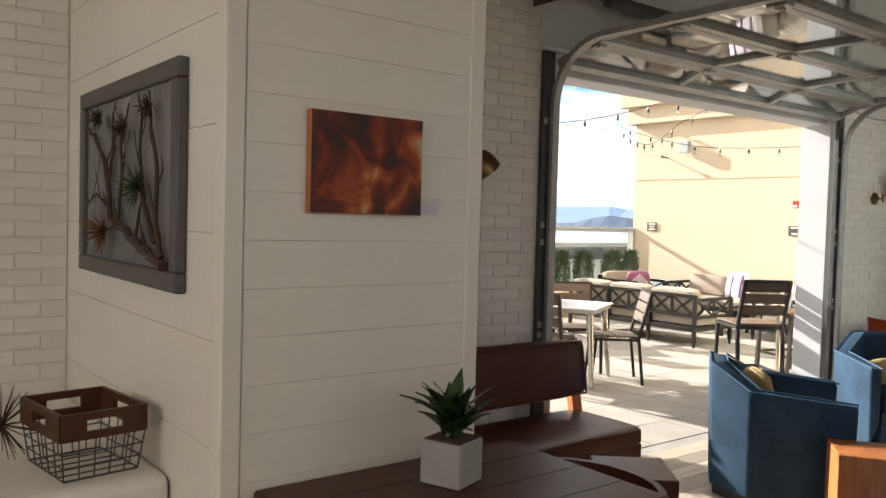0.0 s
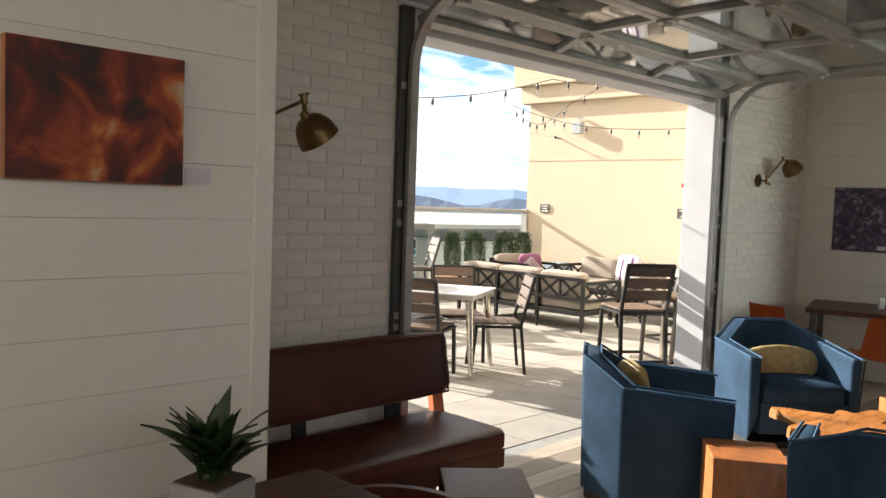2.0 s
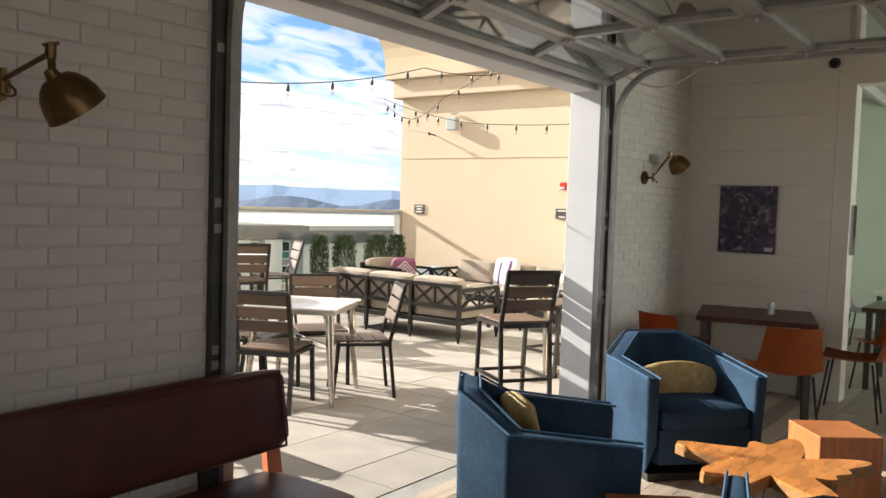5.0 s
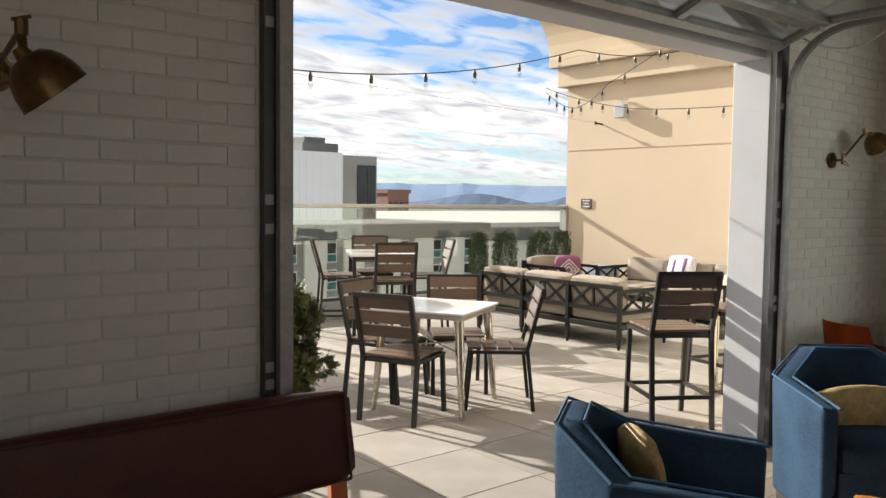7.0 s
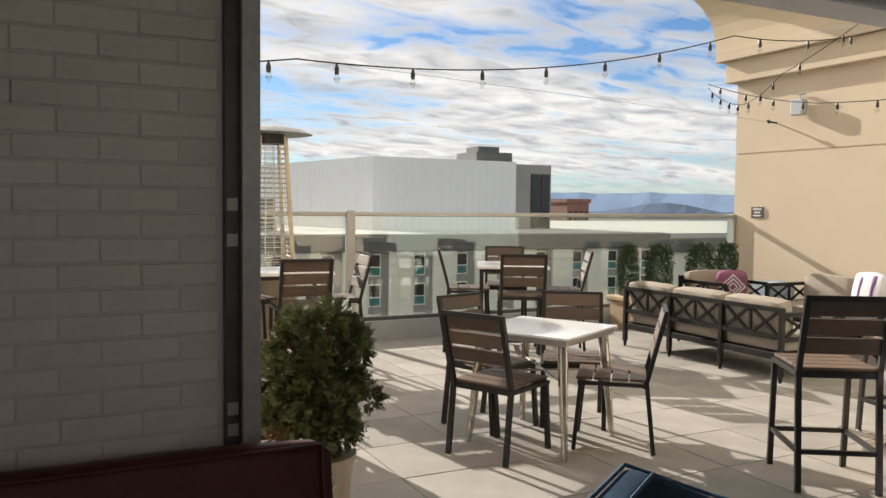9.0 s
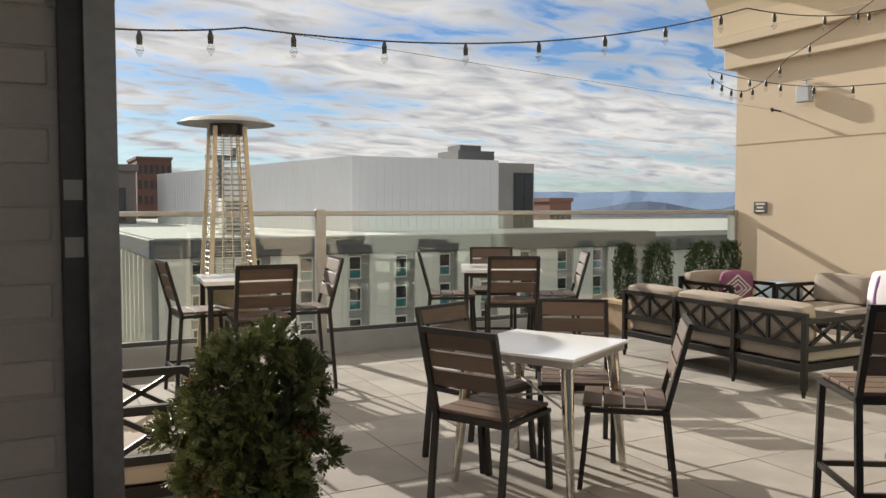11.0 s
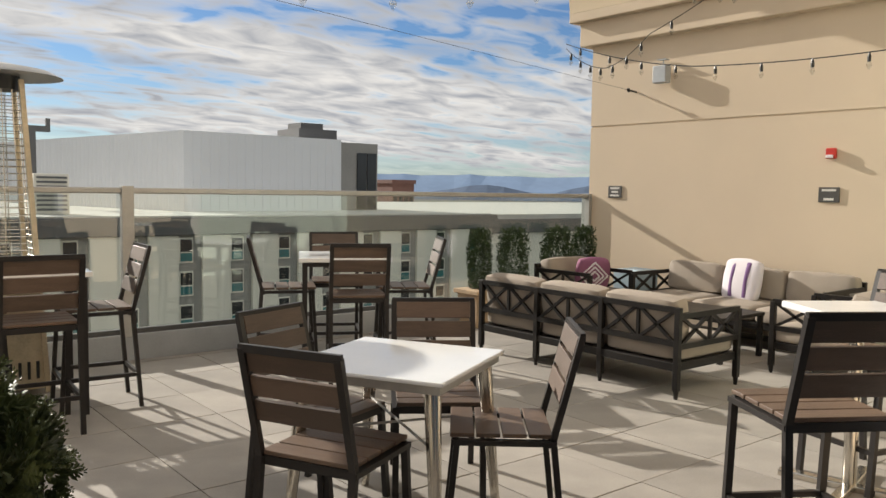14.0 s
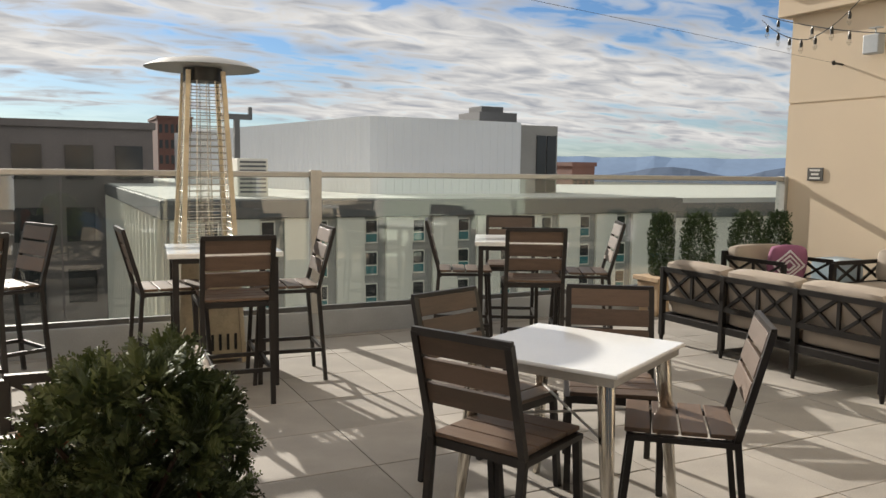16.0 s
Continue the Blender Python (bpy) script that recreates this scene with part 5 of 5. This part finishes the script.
block(pose(1.02, -1.55, 0, 0, 0, -54), "reddish wooden block side table")
block(pose(2.76, -1.80, 0, 0, 0, -50), "reddish wooden block side table by the slab table")
slab = thing("slab_table", "live-edge root slab coffee table on hairpin legs", "table", pose(1.92, -1.72, 0))
bm = B(); rs = random.Random(8)
out = []
for i in range(96):
    a = 2 * math.pi * i / 96
    r = 0.30 + 0.085 * math.sin(5 * a + 0.6) + 0.06 * math.sin(8 * a + 2.0) + 0.03 * math.sin(13 * a) + 0.02 * noise.noise(Vector((3 * math.cos(a), 3 * math.sin(a), 0)))
    out.append((r * 1.12 * math.cos(a), r * 0.98 * math.sin(a)))
prism(bm, out, 0.405, 0.45); part("slab", bm, M_SLAB, slab, "glossy orange-brown root slab")
bm = B(); prism(bm, [(x * 1.012 * (1 + 0.012 * noise.noise(Vector((x * 30, y * 30, 1)))), y * 1.012) for x, y in out], 0.398, 0.438); part("live_edge", bm, M_BARK, slab)
for a in (30, 150, 270):
    for o in (-0.04, 0.04):
        c, s = math.cos(radians(a)), math.sin(radians(a))
        bm = B(); rod(bm, (0.2 * c - o * s, 0.2 * s + o * c, 0.40), (0.27 * c, 0.27 * s, 0.0), 0.006); part("leg", bm, M_BLACK, slab)
cube = thing("cube_table", "dark wooden cube side table beside the bench", "side table", pose(-0.22, -1.08, 0, 0, 0, -40))
bm = B(); box(bm, -0.17, 0.17, -0.17, 0.17, 0, 0.445, None, 0.006); part("body", bm, M_RWOOD, cube)

tb = thing("wood_table", "dark red-brown wooden table against the shiplap wall", "table")
bm = B(); box(bm, -2.17, -1.22, -2.02, -1.345, 0.745, 0.785, None, 0.012); part("tabletop", bm, M_RWOOD, tb)
for i in range(1, 4):
    bm = B(); box(bm, -2.165, -1.225, -1.345 - i * 0.17 - 0.0015, -1.345 - i * 0.17 + 0.0015, 0.7845, 0.786); part("seam", bm, M_BLACK, tb)
for x in (-2.1, -1.29):
    for y in (-1.95, -1.41):
        bm = B(); box(bm, x - 0.03, x + 0.03, y - 0.03, y + 0.03, 0, 0.746, None, 0.004); part("leg", bm, M_DSTEEL, tb)
cc = thing("curved_chair", "dark leather chair with a curved low back at the table", "chair", pose(-1.12, -1.60, 0))
bm = B()
for i in range(10):
    a0, a1 = radians(-80 + 16 * i), radians(-64 + 16 * i)
    p = [(0.21 * math.cos(a), 0.26 * math.sin(a)) for a in (a0, a1)]
    q = [(0.235 * math.cos(a), 0.285 * math.sin(a)) for a in (a0, a1)]
    prism(bm, [p[0], q[0], q[1], p[1]], 0.44, 0.69)
bmesh.ops.remove_doubles(bm, verts=bm.verts, dist=0.001)
part("backrest", bm, M_LEATHER, cc)
bm = B(); cushion(bm, -0.2, 0.2, -0.22, 0.22, 0.40, 0.47, 0.01); part("seat", bm, M_LEATHER, cc, "", True)
for sx in (-1, 1):
    for sy in (-1, 1):
        bm = B(); rod(bm, (sx * 0.2, sy * 0.2, 0), (sx * 0.16, sy * 0.17, 0.405), 0.012); part("leg", bm, M_BLACK, cc)
pp = thing("potted_plant", "dark strappy plant in a square concrete pot", "potted plant", pose(-1.665, -1.585, 0.786, 0, 0, 20))
bm = B(); box(bm, -0.066, 0.066, -0.066, 0.066, 0, 0.125, None, 0.006); part("pot", bm, M_CONC, pp)
bm = B(); box(bm, -0.058, 0.058, -0.058, 0.058, 0.1255, 0.129); part("soil", bm, M_TWIG, pp)


def strap_leaf(b, base, a, length, lean, w):
    prev = None
    for i in range(7):
        f = i / 6
        r = length * math.sin(lean) * f + 0.05 * f * f
        z = length * math.cos(lean) * f - 0.06 * f * f * lean
        ww = w * (0.55 + 1.4 * f * (1 - f) * 2) * (1 - f ** 4)
        c = Vector(base) + Vector((r * math.cos(a), r * math.sin(a), z))
        s = Vector((-math.sin(a), math.cos(a), 0)) * ww
        cur = [b.verts.new(c - s + Vector((0, 0, 0.004))), b.verts.new(c), b.verts.new(c + s + Vector((0, 0, 0.004)))]
        if prev:
            b.faces.new((prev[0], prev[1], cur[1], cur[0])), b.faces.new((prev[1], prev[2], cur[2], cur[1]))
        prev = cur


r5 = random.Random(21)
for i in range(44):
    bm = B(); strap_leaf(bm, (r5.uniform(-.02, .02), r5.uniform(-.02, .02), 0.12 + r5.uniform(0, 0.05)), i * 2.4, r5.uniform(0.10, 0.16), 0.10 + 0.72 * (i % 7) / 7, 0.021); part("leaf", bm, M_PLANT, pp, "", True)


# ---- dining corner ----
def dining_table(m, lab, topm):
    t = thing("dining_table", lab, "table", m)
    b = B(); box(b, -0.44, 0.44, -0.44, 0.44, 0.71, 0.75, None, 0.005); part("tabletop", b, topm, t)
    for sx in (-1, 1):
        for sy in (-1, 1):
            b = B(); box(b, sx * 0.38 - 0.025, sx * 0.38 + 0.025, sy * 0.38 - 0.025, sy * 0.38 + 0.025, 0, 0.711, None, 0.003); part("leg", b, M_DSTEEL, t)
    return t


def shell_chair(name, lab, shell, m=None):
    """Low shell chair on thin legs; faces +x."""
    t = thing(name, lab, "chair", m, "orange leather dining chairs")
    b = B()
    grid = []
    for i in range(9):
        f = i / 8
        x, z = (0.22 - 0.44 * f / 0.5, 0.45 - 0.02 * math.sin(math.pi * f / 0.5)) if f <= 0.5 else (-0.22 - 0.10 * (f - 0.5) / 0.5, 0.45 + 0.34 * (f - 0.5) / 0.5)
        row = []
        for j in range(7):
            u = j / 3 - 1
            w = 0.23 if f <= 0.5 else 0.23 - 0.05 * (f - 0.5) / 0.5
            row.append(b.verts.new((x + 0.05 * u * u * (f > 0.4), u * w, z + 0.035 * u * u * (f <= 0.5))))
        grid.append(row)
    for i in range(8):
        for j in range(6):
            b.faces.new((grid[i][j], grid[i][j + 1], grid[i + 1][j + 1], grid[i + 1][j]))
    bmesh.ops.solidify(b, geom=b.faces[:], thickness=0.022)
    part("shell", b, shell, t, "", True)
    for sx in (-1, 1):
        for sy in (-1, 1):
            b = B(); rod(b, (sx * 0.21, sy * 0.21, 0), (sx * 0.15, sy * 0.17, 0.44), 0.009); part("leg", b, M_BLACK, t)
    return t


dining_table(pose(4.97, -0.76, 0, 0, 0, 16), "red-brown wooden dining table by the end wall", M_RWOOD)
sc = shell_chair("shell_chair", "orange-brown leather shell chair on thin black legs", M_ORANGE, pose(4.25, -1.16, 0, 0, 0, 28))
for x, y, a in ((4.25, -0.40, -20), (5.0, -0.10, -95), (5.2, -1.45, 95), (6.25, -1.55, 40), (6.0, -2.1, 10)):
    copy_thing(sc, pose(x, y, 0, 0, 0, a))
dining_table(pose(6.75, -1.75, 0), "dark dining table in the next room", M_DWOOD)
dining_table(pose(8.6, -1.55, 0), "pale topped table in the next room", M_SHIP)
wc = shell_chair("shell_chair", "pale cream shell chair in the next room", M_LILAC, pose(8.9, -0.95, 0, 0, 0, -90))
wc["group"] = "cream chairs in the next room"
copy_thing(wc, pose(9.3, -1.7, 0, 0, 0, 180))
for i, x in enumerate((5.0, 5.06)):
    sk = thing("salt_shaker", "small glass shaker with a steel cap on the table", "shaker", pose(x, -0.86, 0.751), "shakers on the dining table")
    bm = B(); rod(bm, (0, 0, 0), (0, 0, 0.07), 0.02, 0.017, 12); part("jar", bm, M_GREYBOX, sk, "", True)
    bm = B(); rod(bm, (0, 0, 0.07), (0, 0, 0.095), 0.018, 0.014, 12); part("cap", bm, M_ALU, sk, "", True)
dp = thing("potted_plant", "small succulent in a grey pot on the dark table", "potted plant", pose(6.6, -1.7, 0.751))
bm = B(); rod(bm, (0, 0, 0), (0, 0, 0.12), 0.06, 0.07, 16); part("pot", bm, M_CONC, dp)
for i in range(16):
    bm = B(); strap_leaf(bm, (0, 0, 0.115), i * 2.4, 0.15, 0.4 + 0.6 * (i % 4) / 4, 0.012); part("leaf", bm, M_PLANT, dp)
tv = thing("wall_screen", "black framed dark screen on the pale green wall", "screen", pose(10.895, -1.75, 1.72, 0, 0, -90))
bm = B(); box(bm, -0.75, 0.75, -0.05, 0, -0.45, 0.45, None, 0.006); part("frame", bm, M_BLACK, tv)
bm = B(); box(bm, -0.69, 0.69, -0.056, -0.051, -0.39, 0.39); part("screen", bm, M_ART3, tv)

# ---- pieces: floor planks, pavers, bricks ----
pl = B(); box(pl, 0, 1.795, 0, 0.1465, -0.014, 0.0, None, 0.0015)
plank = part("plank", pl, M_PLANK, floor)
me_plank = plank.data
first = True
rest = B()
for j in range(42):
    y = -0.17 - j * 0.149
    off = (j * 0.67) % 1.8
    for i in range(10):
        x = -6.2 + off + i * 1.8
        if -1.6 < x < 5.2 and y > -3.6:
            if first:
                plank.matrix_basis = pose(x, y, 0)
                first = False
            else:
                share("plank", me_plank, floor, pose(x, y, 0))
        elif x < 11:
            box(rest, x, x + 1.795, y, y + 0.1465, -0.0125, 0.0)
tagged(part("plank_field", rest, M_PLANK, floor), "", "", "", "stuff")

P = 0.61
pv = B(); box(pv, 0.003, P - 0.003, 0.003, P - 0.003, -0.03, 0.0, None, 0.003)
paver = part("paver", pv, M_PAVER, terrace)
first = True
for j in range(-3, 8):
    for i in range(-14, 12):
        x, y = 1.50 + i * P, 1.72 + j * P
        if x + P > 8.62 or y + P > 6.12 or y < 0.09 or x < -6.9:
            continue
        if x < -3.0:
            continue
        if first:
            paver.matrix_basis = pose(x, y, 0); first = False
        else:
            share("paver", paver.data, terrace, pose(x, y, random.uniform(-0.0015, 0.0015)))
edge = B()
for i in range(-14, 12):
    x = 1.50 + i * P
    if x + P <= 8.7:
        box(edge, x + 0.003, min(8.615, x + P - 0.003), 0.105, 0.497, -0.03, 0.0)
        box(edge, x + 0.003, min(8.615, x + P - 0.003), 6.0 - 0.003, 6.095, -0.03, 0.0)
tagged(part("cut_pavers", edge, M_PAVER, terrace), "", "", "", "stuff")


def brick_field(wall, x0, x1, yface, z0, z1, zfull0, zfull1):
    L, H, J = 0.205, 0.068, 0.007
    bmk = B(); box(bmk, 0, L - 0.003, -0.001, 0.012, 0, H - J, None, 0.004)
    bk0 = part("brick", bmk, M_BRICK, wall)
    rest = B()
    started, count = False, 0
    for j in range(int((z1 - z0) / H)):
        z = z0 + j * H
        x = x0 - (L / 2 if j % 2 else 0)
        while x < x1 - 0.002:
            xa, xb = max(x, x0), min(x + L - J, x1)
            dy = random.uniform(-0.0015, 0.0015)
            if xb - xa > L - J - 0.001 and zfull0 <= z < zfull1 and count < 300:
                m = pose(xa, yface + dy, z, random.uniform(-0.5, 0.5), random.uniform(-0.25, 0.25), 0)
                if not started:
                    bk0.matrix_basis = m; started = True
                else:
                    share("brick", bk0.data, wall, m)
                count += 1
            elif xb - xa > 0.01:
                box(rest, xa, xb, yface + dy, yface + 0.012, z, z + H - J)
            x += L
    tagged(part("brickwork", rest, M_BRICK, wall), "", "", "", "stuff")


brick_field(wall_pier, -1.37, XL - 0.008, -0.003, 0.0, CEIL, 0.55, 3.2)
brick_field(wall_bay, -3.9, -2.262, 0.385, 0.60, CEIL, 0.85, 2.5)
brick_field(wall_right, XR + 0.01, 5.585, 0.085, 0.0, CEIL, 0.9, 2.6)
